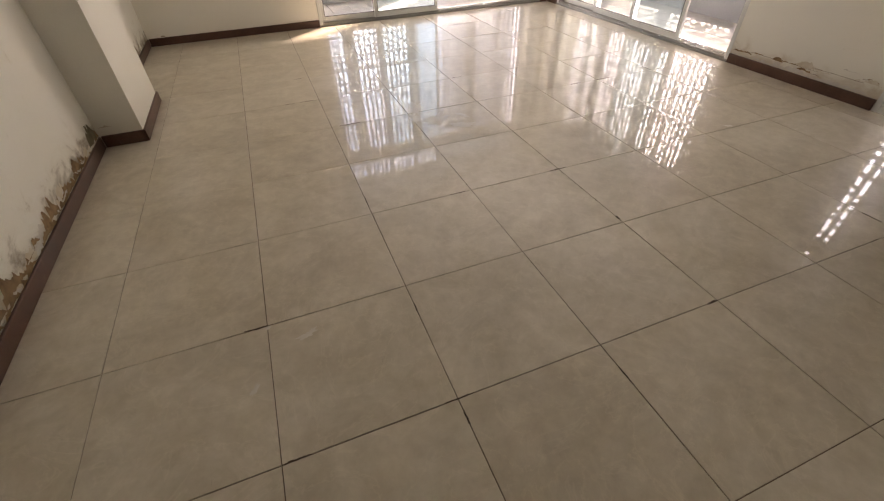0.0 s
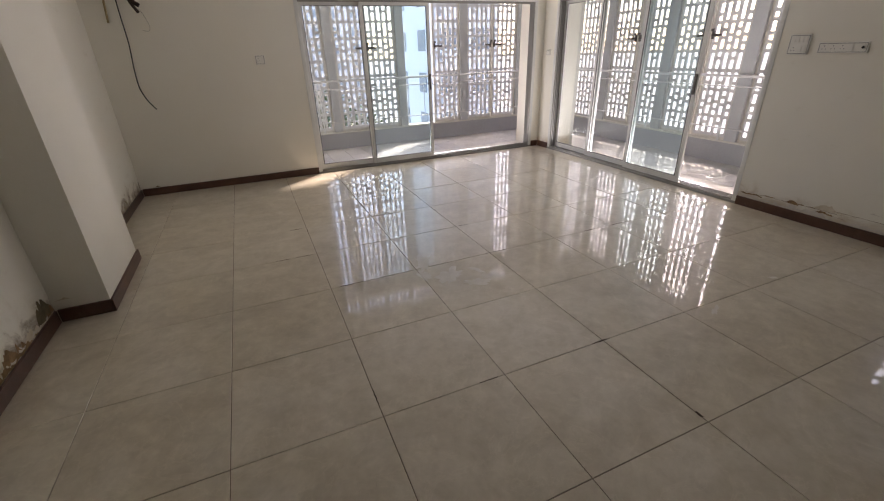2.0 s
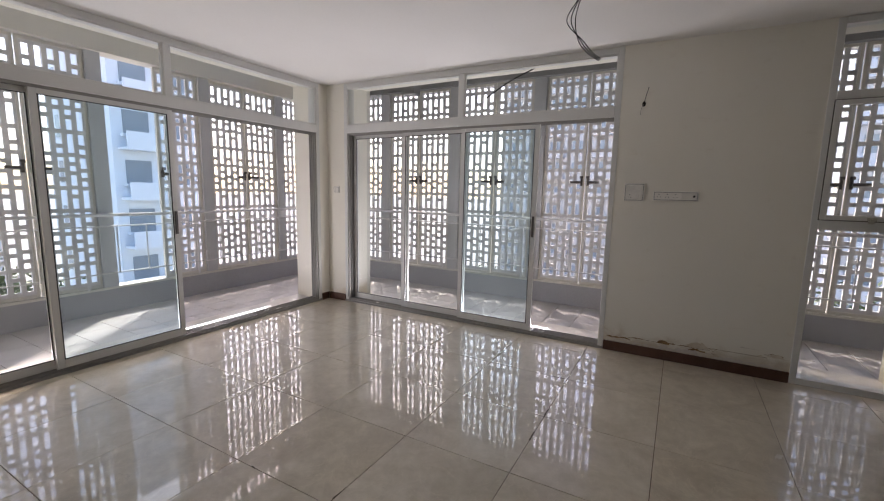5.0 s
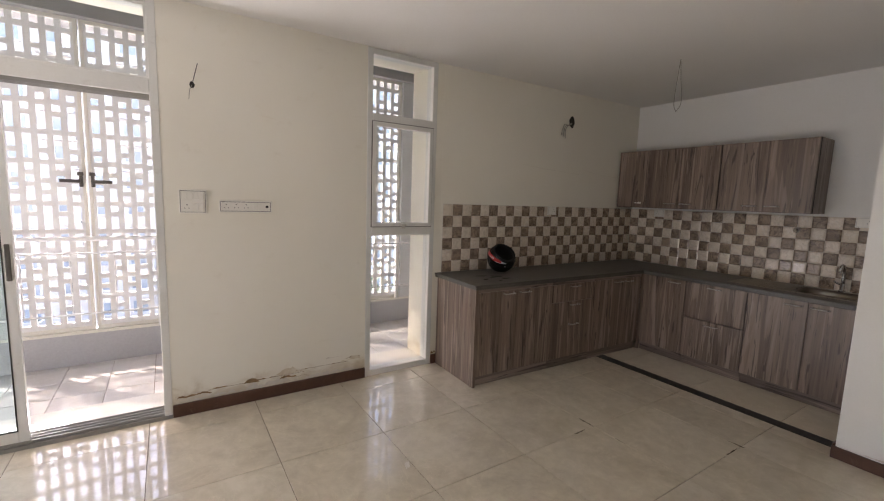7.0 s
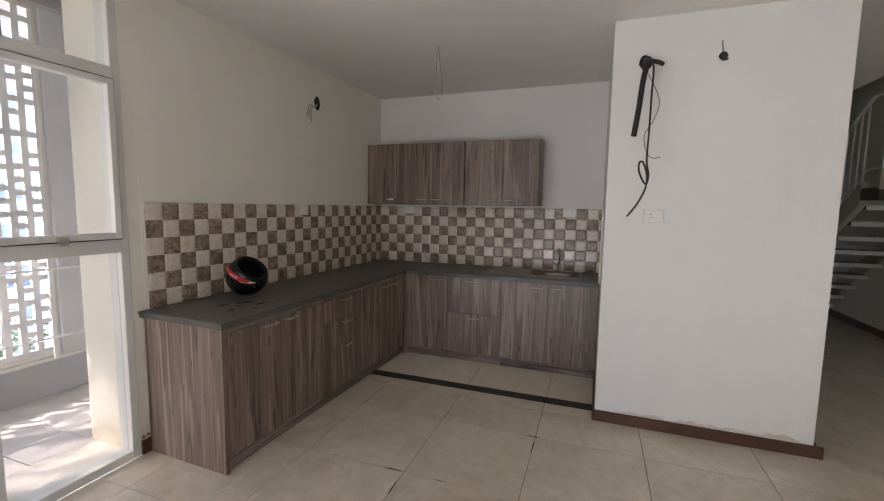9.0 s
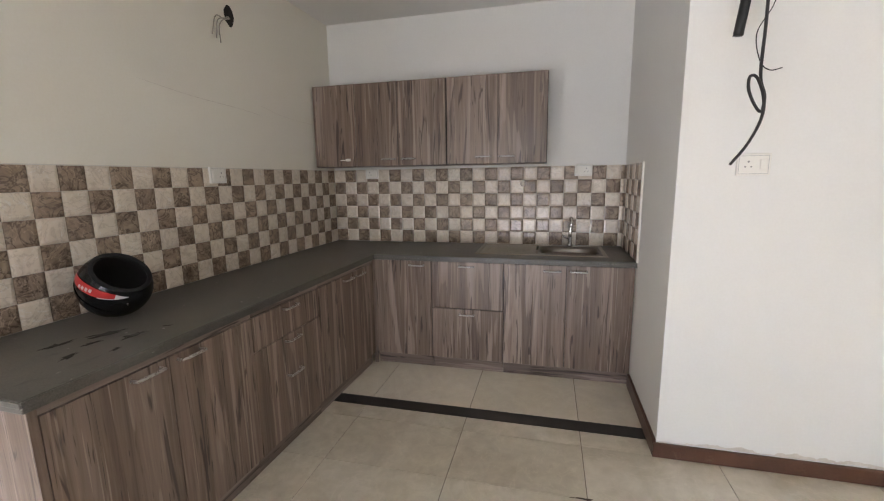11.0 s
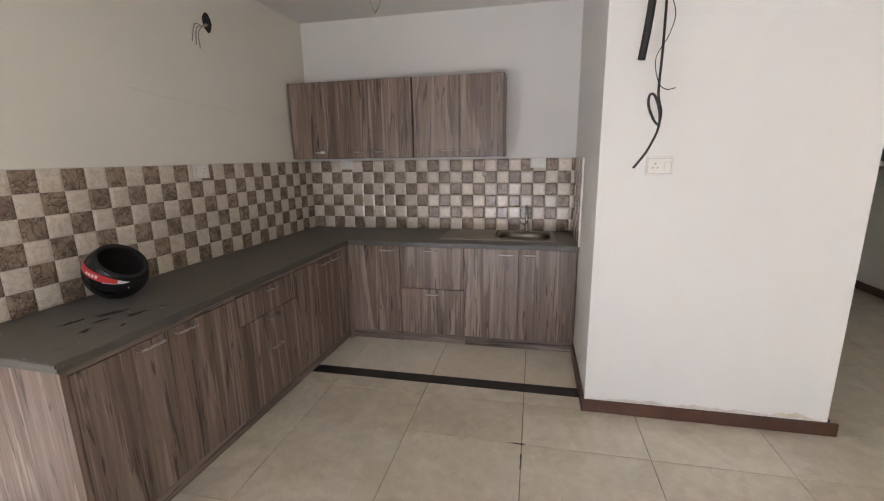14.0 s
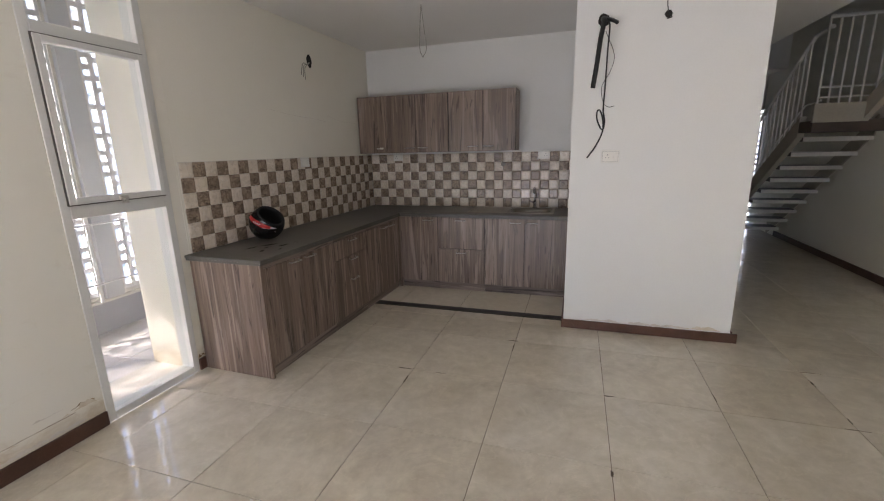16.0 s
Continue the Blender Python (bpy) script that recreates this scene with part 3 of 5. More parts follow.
inner = part("sash_frame", rect_frame(ww - 0.082, 0.813, 0.032, -0.02, 0.031), ALU, sash)
inner.matrix_local = pose(0.006, 0, 0.006)
g = part("pane", box(0.04, 0.008, 0.04, ww - 0.11, 0.014, 0.785), GLASS, sash, "clear glass pane")
g.visible_shadow = False
latch = boxes([(ww / 2 - 0.06, -0.034, 0.008, ww / 2 - 0.01, -0.02, 0.03), (ww / 2 - 0.055, -0.05, -0.012, ww / 2 - 0.025, -0.03, 0.012)], 0.003)
part("latch", latch, STEEL, sash, "small metal window latch")

solid("threshold", boxes([(0.132, D1N, -0.02, THICK + 0.01, D1S, 0.012), (0.1, W1N, -0.02, THICK + 0.01, W1S, 0.012)], 0.003), MARBLE, "pale marble threshold under the glass door", "threshold", "structure")
solid("threshold", box(D2W, 0.132, -0.02, D2E, THICK + 0.01, 0.012, 0.003), MARBLE, "pale marble threshold under the glass door", "threshold", "structure")

# ---- balcony ----
BE, BN = 1.45, 1.6
solid("balcony_slab", boxes([(THICK, THICK, -0.25, BE + 0.1, BS, -0.03), (WEST, THICK, -0.25, BE + 0.1, BN + 0.1, -0.03)]), GROUT, "grey tiled balcony floor running round the corner", "balcony floor", "structure")
solid("parapet", boxes([(BE - 0.04, BN - 0.04, -0.03, BE + 0.1, BS, 0.245), (WEST, BN - 0.04, -0.03, BE + 0.1, BN + 0.1, 0.235)]), PARAPET, "low grey painted balcony kerb", "parapet", "structure")
solid("coping", boxes([(BE - 0.055, BN - 0.055, 0.245, BE + 0.11, BS, 0.268), (WEST, BN - 0.055, 0.236, BE - 0.056, BN + 0.11, 0.262)], 0.003), OUTWALL, "thin pale coping along the balcony kerb", "coping", "structure")
solid("wall_balcony_south", box(0.3, BS, -0.25, BE + 0.15, BS - 0.2, 3.1), OUTWALL, "cream painted end wall of the balcony in daylight", "wall", "structure")
solid("wall_balcony_reveal", box(THICK + 0.001, D1N + 0.0, 0, THICK + 0.06, THICK + 0.06, 3.1), OUTWALL, "cream painted corner column beside the glass doors", "column", "structure")
solid("wall_balcony_west", box(WEST - 0.2, THICK, -0.25, WEST, BN + 0.1, 4.53), OUTWALL, "cream painted end wall of the balcony", "wall", "structure")
# the slab's unseen outer 1.3 m is added to block sun
solid("balcony_ceiling_east", boxes([(THICK, BN + 0.1, 3.06, BE + 1.3, BS, 3.2), (BE - 0.1, BN - 0.1, 2.79, BE + 0.1, BS, 3.06), (THICK, -1.9, 2.86, BE - 0.1, -2.05, 3.06), (THICK, -4.3, 2.86, BE - 0.1, -4.45, 3.06), (THICK, 0.35, 2.86, BE - 0.1, 0.2, 3.06)]),
      CONCRETE, "grey concrete balcony ceiling with beams and an added sun-blocking overhang", "ceiling", "structure")
# the roof at 4.4 m and its overhang are added, unseen, to block sun
rows = [(WEST, BN - 0.1, 2.72, BE - 0.1, BN + 0.1, 2.965), (WEST, THICK, 4.4, BE + 1.3, BN + 1.15, 4.53), (BE - 0.1, BN - 0.1, 3.2, BE + 0.1, BN + 0.1, 4.4)]
solid("balcony_ceiling_north", boxes(rows), OUTWALL, "pale beam between two tiers of screens, with an added sun-blocking roof", "ceiling", "structure")
box_light = thing("junction_box", pose(1.0, -0.55, 2.86), "grey hanging service box under the balcony ceiling", "box")
part("body", box(-0.08, -0.1, -0.22, 0.08, 0.1, -0.06, 0.01), CONCRETE, box_light)
part("hanger", box(-0.015, -0.015, -0.06, 0.015, 0.015, 0.2), TRACK, box_light)


def lattice_bm(height):
    """Perforated screen: five columns of openings in two alternating rhythms."""
    bm = bmesh.new()
    pitch, bar = 0.0915, 0.041
    tall, square, mid = 0.185, 0.05, 0.103
    rhythm = ((tall, square, square, mid, square, mid), (mid, square, mid, square, square, tall))
    w = 5 * pitch
    for k in range(6):
        x = k * pitch
        a, b = (x - bar / 2, x + bar / 2)
        bx(bm, max(a, 0), -0.012, 0, min(b, w), 0.012, height)
    for c in range(5):
        x0, x1 = c * pitch + bar / 2, (c + 1) * pitch - bar / 2
        z, k = 0.0, 0
        while z < height:
            bx(bm, x0, -0.0105, z, x1, 0.0105, min(z + bar, height))
            z += bar + rhythm[c % 2][k % 6]
            k += 1
    return bm


LEAF_W = 0.505


def make_shutter(height, flip):
    s = thing("lattice_shutter", pose(0, 0, 0), "white perforated lattice shutter screening the balcony", "screen", "lattice shutters round the balcony")
    part("frame", boxes([(0, -0.018, 0, 0.024, 0.018, height), (LEAF_W - 0.024, -0.018, 0, LEAF_W, 0.018, height), (0.024, -0.018, 0, LEAF_W - 0.024, 0.018, 0.03), (0.024, -0.018, height - 0.03, LEAF_W - 0.024, 0.018, height)], 0.002), WARMPOST, s)
    lat = part("lattice", lattice_bm(height - 0.06), LATTICE, s)
    lat.matrix_local = pose(0.024, 0, 0.03)
    hx = LEAF_W - 0.032 if flip else 0.032
    d = -1 if flip else 1
    hz = 1.25
    part("handle", boxes([(hx - 0.012, -0.045, hz - 0.045, hx + 0.012, -0.0105, hz + 0.045), (hx, -0.07, hz - 0.014, hx + d * 0.13, -0.045, hz + 0.014), (hx + d * 0.02, -0.06, hz + 0.045, hx - d * 0.02, -0.045, hz + 0.075)], 0.004), DARKMETAL, s, "dark metal lever handle")
    return s


def run_shutters(origin, u, d, height, centres, missing=()):
    """Pairs of shutters, each pair meeting at a centre, with a wide post between pairs."""
    left, right = make_shutter(height, True), make_shutter(height, False)
    first = True
    for c in centres:
        for side, proto in (("l", left), ("r", right)):
            x = c - 0.006 - LEAF_W if side == "l" else c + 0.006
            m = axes(origin, u, d) @ pose(x, 0, 0)
            if (c, side) in missing:
                m = axes(origin, u, d) @ pose(x, 0.03, 0, 0, 0, 86)
            if first:
                proto.matrix_world = m
            else:
                copy_thing(proto, m)
        first = False


run_shutters((BE, 0, 0.27), EU, ED, 2.52, [0.42 + 1.185 * k for k in range(0, 7)])
N_C = [0.03, -1.135, -2.3, -3.465, -4.63]
run_shutters((0, BN, 0.264), (1, 0, 0), (0, 1, 0), 2.45, N_C, ((-1.135, "l"),))
for k in range(-1, 6):
    y = -(0.42 + 1.185 * (k + 0.5))
    solid("screen_post", box(BE - 0.05, y - 0.078, 0.268, BE + 0.05, y + 0.078, 2.79, 0.004), POST, "wide grey steel post between lattice shutters", "post", group="balcony screen posts")
for x in (0.615, -0.553, -1.718, -2.883, -4.048, -5.213):
    solid("screen_post", box(x - 0.07, BN - 0.05, 0.262, x + 0.07, BN + 0.05, 2.72, 0.004), POST, "wide grey steel post between lattice shutters", "post", group="balcony screen posts")
solid("screen_post", box(BE - 0.06, BN - 0.06, 0.268, BE + 0.06, BN + 0.06, 2.72, 0.004), POST, "square grey steel corner post of the balcony screen", "post", group="balcony screen posts")
solid("lattice_screen", lattice_bm(2.5), LATTICE, "white perforated lattice panel at the balcony corner", "screen", m=axes((BE, 0.71, 0.27), EU, ED))
solid("lattice_screen", lattice_bm(2.5), LATTICE, "white perforated lattice panel at the balcony corner", "screen", m=axes((BE, 1.17, 0.27), EU, ED))
solid("lattice_screen", lattice_bm(2.5), LATTICE, "white perforated lattice panel at the balcony corner", "screen", m=axes((BE + 0.03, 1.585, 0.27), EU, ED))
solid("lattice_screen", lattice_bm(2.44), LATTICE, "white perforated lattice panel at the balcony corner", "screen", m=axes((0.69, BN, 0.264), (1, 0, 0), (0, 1, 0)))
solid("lattice_screen", lattice_bm(2.44), LATTICE, "white perforated lattice panel at the balcony corner", "screen", m=axes((0.985, BN + 0.03, 0.264), (1, 0, 0), (0, 1, 0)))

for k in range(13):
    upper = lattice_bm(1.34)
    solid("lattice_screen", upper, LATTICE, "white perforated lattice panel of the upper tier of the tall balcony", "screen", group="upper lattice panels", m=axes((WEST + 0.05 + 0.53 * k, BN, 3.052), (1, 0, 0), (0, 1, 0)))
    solid("screen_post", box(WEST + 0.05 + 0.53 * k - 0.07, BN - 0.03, 2.968, WEST + 0.05 + 0.53 * k - 0.001, BN + 0.03, 4.398, 0.004), POST, "slim grey steel post between upper lattice panels", "post", group="upper screen posts")


def balcony_rail(m, length, label):
    r = thing("balcony_rail", m, label, "railing")
    part("top_rail", tube(bmesh.new(), [(0, 0, 1.05), (length, 0, 1.05)], 0.018, 10), LATTICE, r, smooth=True)
    for z in (0.93, 0.42):
        part("rail", tube(bmesh.new(), [(0, 0, z), (length, 0, z)], 0.008, 6), LATTICE, r, smooth=True)
    n = int(length / 0.29)
    for k in range(n + 1):
        x = 0.02 + k * (length - 0.04) / n
        big = k % 4 == 0
        part("post" if big else "baluster", box(x - (0.012 if big else 0.005), -0.005, 0.262 if big else 0.42, x + (0.012 if big else 0.005), 0.005, 1.04 if big else 0.93), LATTICE, r)


balcony_rail(axes((BE - 0.085, BN - 0.09, 0.004), EU, ED), 9.8, "white painted steel balcony railing inside the lattice screen")
balcony_rail(axes((WEST + 0.03, BN - 0.085, -0.0), (1, 0, 0), (0, 1, 0)), 6.85, "white painted steel balcony railing inside the lattice screen")


# ---- kitchen ----
CT0, CT1 = 0.792, 0.828
FRONT = -0.6


def bar_handle(parent, centre, along, out, length=0.1):
    c, a, o = Vector(centre), Vector(along).normalized(), Vector(out).normalized()
    h = length / 2
    pts = [c - a * h, c - a * h + o * 0.02, c - a * (h - 0.008) + o * 0.028, c + a * (h - 0.008) + o * 0.028, c + a * h + o * 0.02, c + a * h]
    bm = tube(bmesh.new(), smooth_line(pts, 3), 0.0056, 8)
    return part("handle", bm, STEEL, parent, "brushed steel bar handle", smooth=True)


def cabinet(m, w, depth, z0, z1, fronts, label, group, plinth=0.085, name="base_cabinet", rail=0.0):
    """A carcass whose front faces -y, x to the right; fronts: (x0, x1, z0, z1, handle x, handle z, kind)."""
    c = thing(name, m, label, "cabinet", group)
    # near-black strip paints the shade seen in gaps between the fronts
    part("carcass", box(0.001, 0.0195, z0 + plinth, w - 0.001, 0.03, z1), GAPSHADE, c, "cabinet front edge coloured dark for the shade in the gaps")
    part("side", box(0.001, 0.0305, z0 + plinth, w - 0.001, depth, z1), LAMI, c)
    if plinth:
        part("plinth", box(0.001, 0.03, z0, w - 0.001, 0.045, z0 + plinth + 0.001), LAMI_FLAT, c, "dark laminate plinth")
    if rail:
        part("top_rail", box(0.001, 0.0015, z1 - rail + 0.002, w - 0.001, 0.0185, z1), LAMI_FLAT, c, "laminate rail under the counter")
    for x0, x1, a, b, hx, hz, kind in fronts:
        if rail and b > z1 - 0.01:
            b, hz = z1 - rail, hz - 0.012
        f = part(kind, box(x0 + 0.0019, 0, a + 0.0019, x1 - 0.0019, 0.018, b - 0.0019, 0.0012, 1), LAMI, c)
        if hx is not None:
            bar_handle(f, (hx, 0, hz), (1, 0, 0), (0, -1, 0))
    return c


EROW = KM @ axes((FRONT - 0.0, -0.04, 0), EU, ED)
ez0, ez1, eh = 0.085, 0.788, 0.75
# run along the east wall: x of the cabinet frame runs southwards
cab_label = "grey-brown wood-grain laminate base cabinet under the dark counter"
cabinet(EROW @ pose(0.0, 0, 0), 0.80, 0.585, 0, ez1, [(0.002, 0.39, ez0, ez1, 0.3, eh, "door"), (0.39, 0.8, ez0, ez1, 0.472, eh, "door")], cab_label + ", with two doors", "kitchen base cabinets", rail=0.026)
drawers = cabinet(EROW @ pose(0.80, 0, 0), 0.535, 0.585, 0, ez1, [(0.0, 0.535, 0.60, ez1, 0.27, eh, "drawer"), (0.0, 0.535, ez0, 0.60, 0.27, 0.572, "drawer")],
        "grey-brown wood-grain laminate cabinet with drawers and three steel handles", "kitchen base cabinets", rail=0.026)
bar_handle(drawers.children[-1], (0.27, 0, 0.392), (1, 0, 0), (0, -1, 0))
cabinet(EROW @ pose(1.335, 0, 0), 0.71, 0.585, 0, ez1, [(0.0, 0.41, ez0, ez1, 0.335, eh - 0.005, "door"), (0.41, 0.71, ez0, ez1, 0.5, eh - 0.008, "door")], cab_label + ", with two doors", "kitchen base cabinets", rail=0.026)
endp = solid("end_panel", box(0.0, 0.0, 0.0, 0.02, 0.585, ez1, 0.001, 1), LAMI, "pale grey wood-grain laminate end panel of the counter", "panel", m=EROW @ pose(-0.021, 0, 0))
part("edge_band", box(-0.0012, -0.0012, 0.001, 0.0212, -0.0002, ez1 - 0.001), LAMI, endp, "thin laminate edge band")

SF = -7.385
SROW = axes((0, SF, 0), (-1, 0, 0), (0, -1, 0))
dep = SF - KSOUTH - 0.005
corner_x = 0.672
cabinet(SROW @ pose(corner_x, 0, 0), 0.425, dep, 0, ez1, [(0.0, 0.425, ez0, ez1, 0.32, 0.757, "door")], cab_label + ", with one door", "kitchen base cabinets")
cabinet(SROW @ pose(1.097, 0, 0), 0.503, dep, 0, ez1, [(0.0, 0.503, 0.455, ez1, 0.25, 0.76, "drawer"), (0.0, 0.503, ez0, 0.455, 0.25, 0.418, "drawer")], "grey-brown wood-grain laminate cabinet with two deep drawers", "kitchen base cabinets")
cabinet(SROW @ pose(1.6, 0, 0), 0.818, dep, 0, ez1, [(0.0, 0.405, ez0, ez1, 0.315, 0.75, "door"), (0.405, 0.816, ez0, ez1, 0.48, 0.752, "door")], "grey-brown wood-grain laminate sink cabinet with two doors", "kitchen base cabinets")
solid("filler_panel", box(-0.672, SF - 0.001, 0.0, -0.648, SF - 0.02, ez1), LAMI, "narrow laminate filler strip in the cabinet corner", "panel")

uz0, uz1, ud = 1.452, 2.062, 0.3
UROW = axes((0, KSOUTH + ud + 0.002, 0), (-1, 0, 0), (0, -1, 0))
ulabel = "grey-brown wood-grain laminate wall cabinet"
uh = uz0 + 0.05
cabinet(UROW @ pose(0.085, 0, 0), 0.35, ud, uz0, uz1, [(0, 0.35, uz0, uz1, None, None, "door")], ulabel + " with one door and a broken handle", "kitchen wall cabinets", 0.0, "wall_cabinet")
cabinet(UROW @ pose(0.435, 0, 0), 0.71, ud, uz0, uz1, [(0, 0.337, uz0, uz1, 0.265, uh, "door"), (0.337, 0.708, uz0, uz1, 0.42, uh, "door")], ulabel + " with two doors", "kitchen wall cabinets", 0.0, "wall_cabinet")
cabinet(UROW @ pose(1.147, 0, 0), 0.712, ud, uz0, uz1, [(0.003, 0.372, uz0, uz1, 0.268, uh, "door"), (0.372, 0.71, uz0, uz1, 0.435, uh, "door")], ulabel + " with two doors", "kitchen wall cabinets", 0.0, "wall_cabinet")
solid("broken_handle", boxes([(0.345, -0.012, uh - 0.008, 0.385, -0.001, uh + 0.012), (0.3, -0.006, uh - 0.004, 0.345, -0.001, uh + 0.004)], 0.002), PLASTIC, "small white latch stuck on the wall cabinet door", "latch", m=UROW)

# worktop: an L of two stone slabs with a sink cut-out
sink_x0, sink_x1, sink_y0, sink_y1 = -2.27, -1.385, -7.505, -7.955
top_e = solid("worktop", boxes([(FRONT - 0.022, 0.0, CT0, -0.001, -2.69, CT1)], 0.003), STONE, "dusty dark grey granite counter with stains", "worktop", m=KM)
part("front_edge", boxes([(FRONT - 0.028, -0.001, CT0 + 0.019, FRONT - 0.0222, -2.02, CT1 - 0.001)], 0.002), STONE, top_e, "proud upper edge of the counter")
part("end_edge", boxes([(FRONT - 0.028, 0.0002, CT0 + 0.019, -0.002, 0.006, CT1 - 0.001)], 0.002), STONE, top_e, "proud upper edge of the counter")
bm = bmesh.new()
gx, gy = (-0.676, sink_x1, sink_x0, KEAST), (SF + 0.022, sink_y0, sink_y1, KSOUTH)
grid = [[bm.verts.new((x, y, CT1)) for y in gy] for x in gx]
for a in range(3):
    for b in range(3):
        if (a, b) != (1, 1):
            bm.faces.new((grid[a][b], grid[a][b + 1], grid[a + 1][b + 1], grid[a + 1][b]))
low = bmesh.ops.extrude_face_region(bm, geom=bm.faces[:])
bmesh.ops.translate(bm, verts=[v for v in low["geom"] if isinstance(v, bmesh.types.BMVert)], vec=(0, 0, CT0 - CT1))
bmesh.ops.recalc_face_normals(bm, faces=bm.faces[:])
top_s = solid("worktop", bm, STONE, "dusty dark grey granite counter round the steel sink", "worktop")
part("front_edge", boxes([(-0.68, SF + 0.0222, CT0 + 0.019, KEAST + 0.002, SF + 0.028, CT1 - 0.001)], 0.002), STONE, top_s, "proud upper edge of the counter")

sink = thing("kitchen_sink", pose(0, 0, CT1), "brushed steel sink with a grooved draining board set in the counter", "sink")
bm = boxes([(sink_x0, sink_y0, -0.004, sink_x1, sink_y0 - 0.025, 0.004), (sink_x0, sink_y1 + 0.025, -0.004, sink_x1, sink_y1, 0.004), (sink_x1, sink_y0 - 0.025, -0.004, sink_x1 - 0.025, sink_y1 + 0.025, 0.004), (sink_x0, sink_y0 - 0.025, -0.004, sink_x0 + 0.025, sink_y1 + 0.025, 0.004)], 0.002)
part("rim", bm, BOARDSTEEL, sink)
part("drainboard", box(-1.41, sink_y0 - 0.025, -0.006, -1.8, sink_y1 + 0.025, -0.001), BOARDSTEEL, sink)
for k in range(7):
    part("ridge", box(-1.45, sink_y0 - 0.08 - k * 0.048, -0.001, -1.76, sink_y0 - 0.09 - k * 0.048, 0.0015, 0.001, 1), BOARDSTEEL, sink)
bm = bmesh.new()
cx, cy, ra, rb = -2.03, (sink_y0 + sink_y1) / 2, 0.205, 0.165
rings = []
for k, (z, f) in enumerate(((-0.001, 1.0), (-0.02, 0.97), (-0.1, 0.93), (-0.14, 0.8), (-0.145, 0.1))):
    rings.append([bm.verts.new((cx + ra * f * math.copysign(abs(math.cos(a)) ** 0.62, math.cos(a)), cy + rb * f * math.copysign(abs(math.sin(a)) ** 0.62, math.sin(a)), z)) for a in [2 * math.pi * j / 32 for j in range(32)]])
for q, w in zip(rings, rings[1:]):
    for j in range(32):
        bm.faces.new((q[j], w[j], w[(j + 1) % 32], q[(j + 1) % 32]))
outer = []
for a in [2 * math.pi * j / 32 for j in range(32)]:
    c, s_ = math.cos(a), math.sin(a)
    k = 1 / max(abs(c), abs(s_))
    outer.append(bm.verts.new((min(max(cx + 0.215 * c * k, sink_x0 + 0.02), -1.8), min(max(cy + 0.205 * s_ * k, sink_y1 + 0.02), sink_y0 - 0.02), -0.001)))
for j in range(32):
    bm.faces.new((outer[j], rings[0][j], rings[0][(j + 1) % 32], outer[(j + 1) % 32]))
bm.faces.new(rings[-1])
bowl = part("bowl", bm, DARKENEDSTEEL, sink, "round-cornered steel bowl", smooth=True)
part("waste", disc_rod(bmesh.new(), (cx, cy, -0.144), (0, 0, 1), 0.045, 0.004, 20), CHROME, sink)

tap = thing("kitchen_tap", pose(-2.045, -7.945, CT1), "chrome swan-neck kitchen tap behind the sink", "tap")
part("base", tube(bmesh.new(), [(0, 0, 0), (0, 0, 0.012), (0, 0, 0.014), (0, 0, 0.07)], [0.024, 0.024, 0.017, 0.016], 16), CHROME, tap, smooth=True)
part("spout", tube(bmesh.new(), smooth_line([(0, 0, 0.07), (0, 0, 0.16), (0, 0.018, 0.205), (0, 0.06, 0.218), (0, 0.095, 0.19), (0, 0.1, 0.165)], 5), 0.0135, 12), CHROME, tap, smooth=True)
part("lever", tube(bmesh.new(), [(0, 0, 0.06), (0.03, 0.005, 0.065), (0.06, 0.01, 0.085)], [0.011, 0.008, 0.006], 10), CHROME, tap, smooth=True)
outlet = thing("pipe_outlet", pose(-1.687, KSOUTH + 0.012, 1.305), "small chrome pipe stub on the tiled wall", "pipe")
part("flange", disc_rod(bmesh.new(), (0, 0, 0), (0, 1, 0), 0.024, 0.006, 20), DARKENEDSTEEL, outlet)
part("stub", disc_rod(bmesh.new(), (0, 0.006, 0), (0, 1, 0), 0.0125, 0.03), DARKENEDSTEEL, outlet)


# ---- switches and sockets ----
def socket(name, m, w, h, items, label):
    """A plate whose face looks along -y, x to the right, centred on its place."""
    s = thing(name, m, label, "switch plate")
    part("plate", box(-w / 2, -0.012, -h / 2, w / 2, 0, h / 2, 0.003), PLASTIC, s)
    # grey strip round the face; the plate's outline shadow is in its colour
    part("frame", rect_frame(w - 0.014, h - 0.014, 0.0022 if name == "wall_socket" else 0.0036, -0.0128, -0.011, r=0), PALEPLATESHADE if name == "wall_socket" else PLATESHADE, s).matrix_local = pose(-w / 2 + 0.006, 0, -h / 2 + 0.006)
    for kind, x, *rise in items:
        up = rise[0] if rise else 0.0
        if kind == "s":
            part("rocker", box(x - 0.013, -0.017, up - 0.022, x + 0.013, -0.011, up + 0.022, 0.002), PLASTIC, s)
        elif kind == "d":
            part("dial", disc_rod(bmesh.new(), (x, -0.011, up), (0, -1, 0), 0.009, 0.008), BLACK, s)
        else:
            bm = bmesh.new()
            for dx, dz, r in ((0, 0.012, 0.0042), (-0.011, -0.009, 0.0034), (0.011, -0.009, 0.0034)):
                disc_rod(bm, (x + dx, -0.0115, up + dz), (0, -1, 0), r, 0.0012, 8)
            # raised grey discs hold the shade of the pin holes in their colour
            part("pin_holes", bm, PLATESHADE, s)
    return s


EF = lambda y, z: axes((0, y, z), EU, ED)
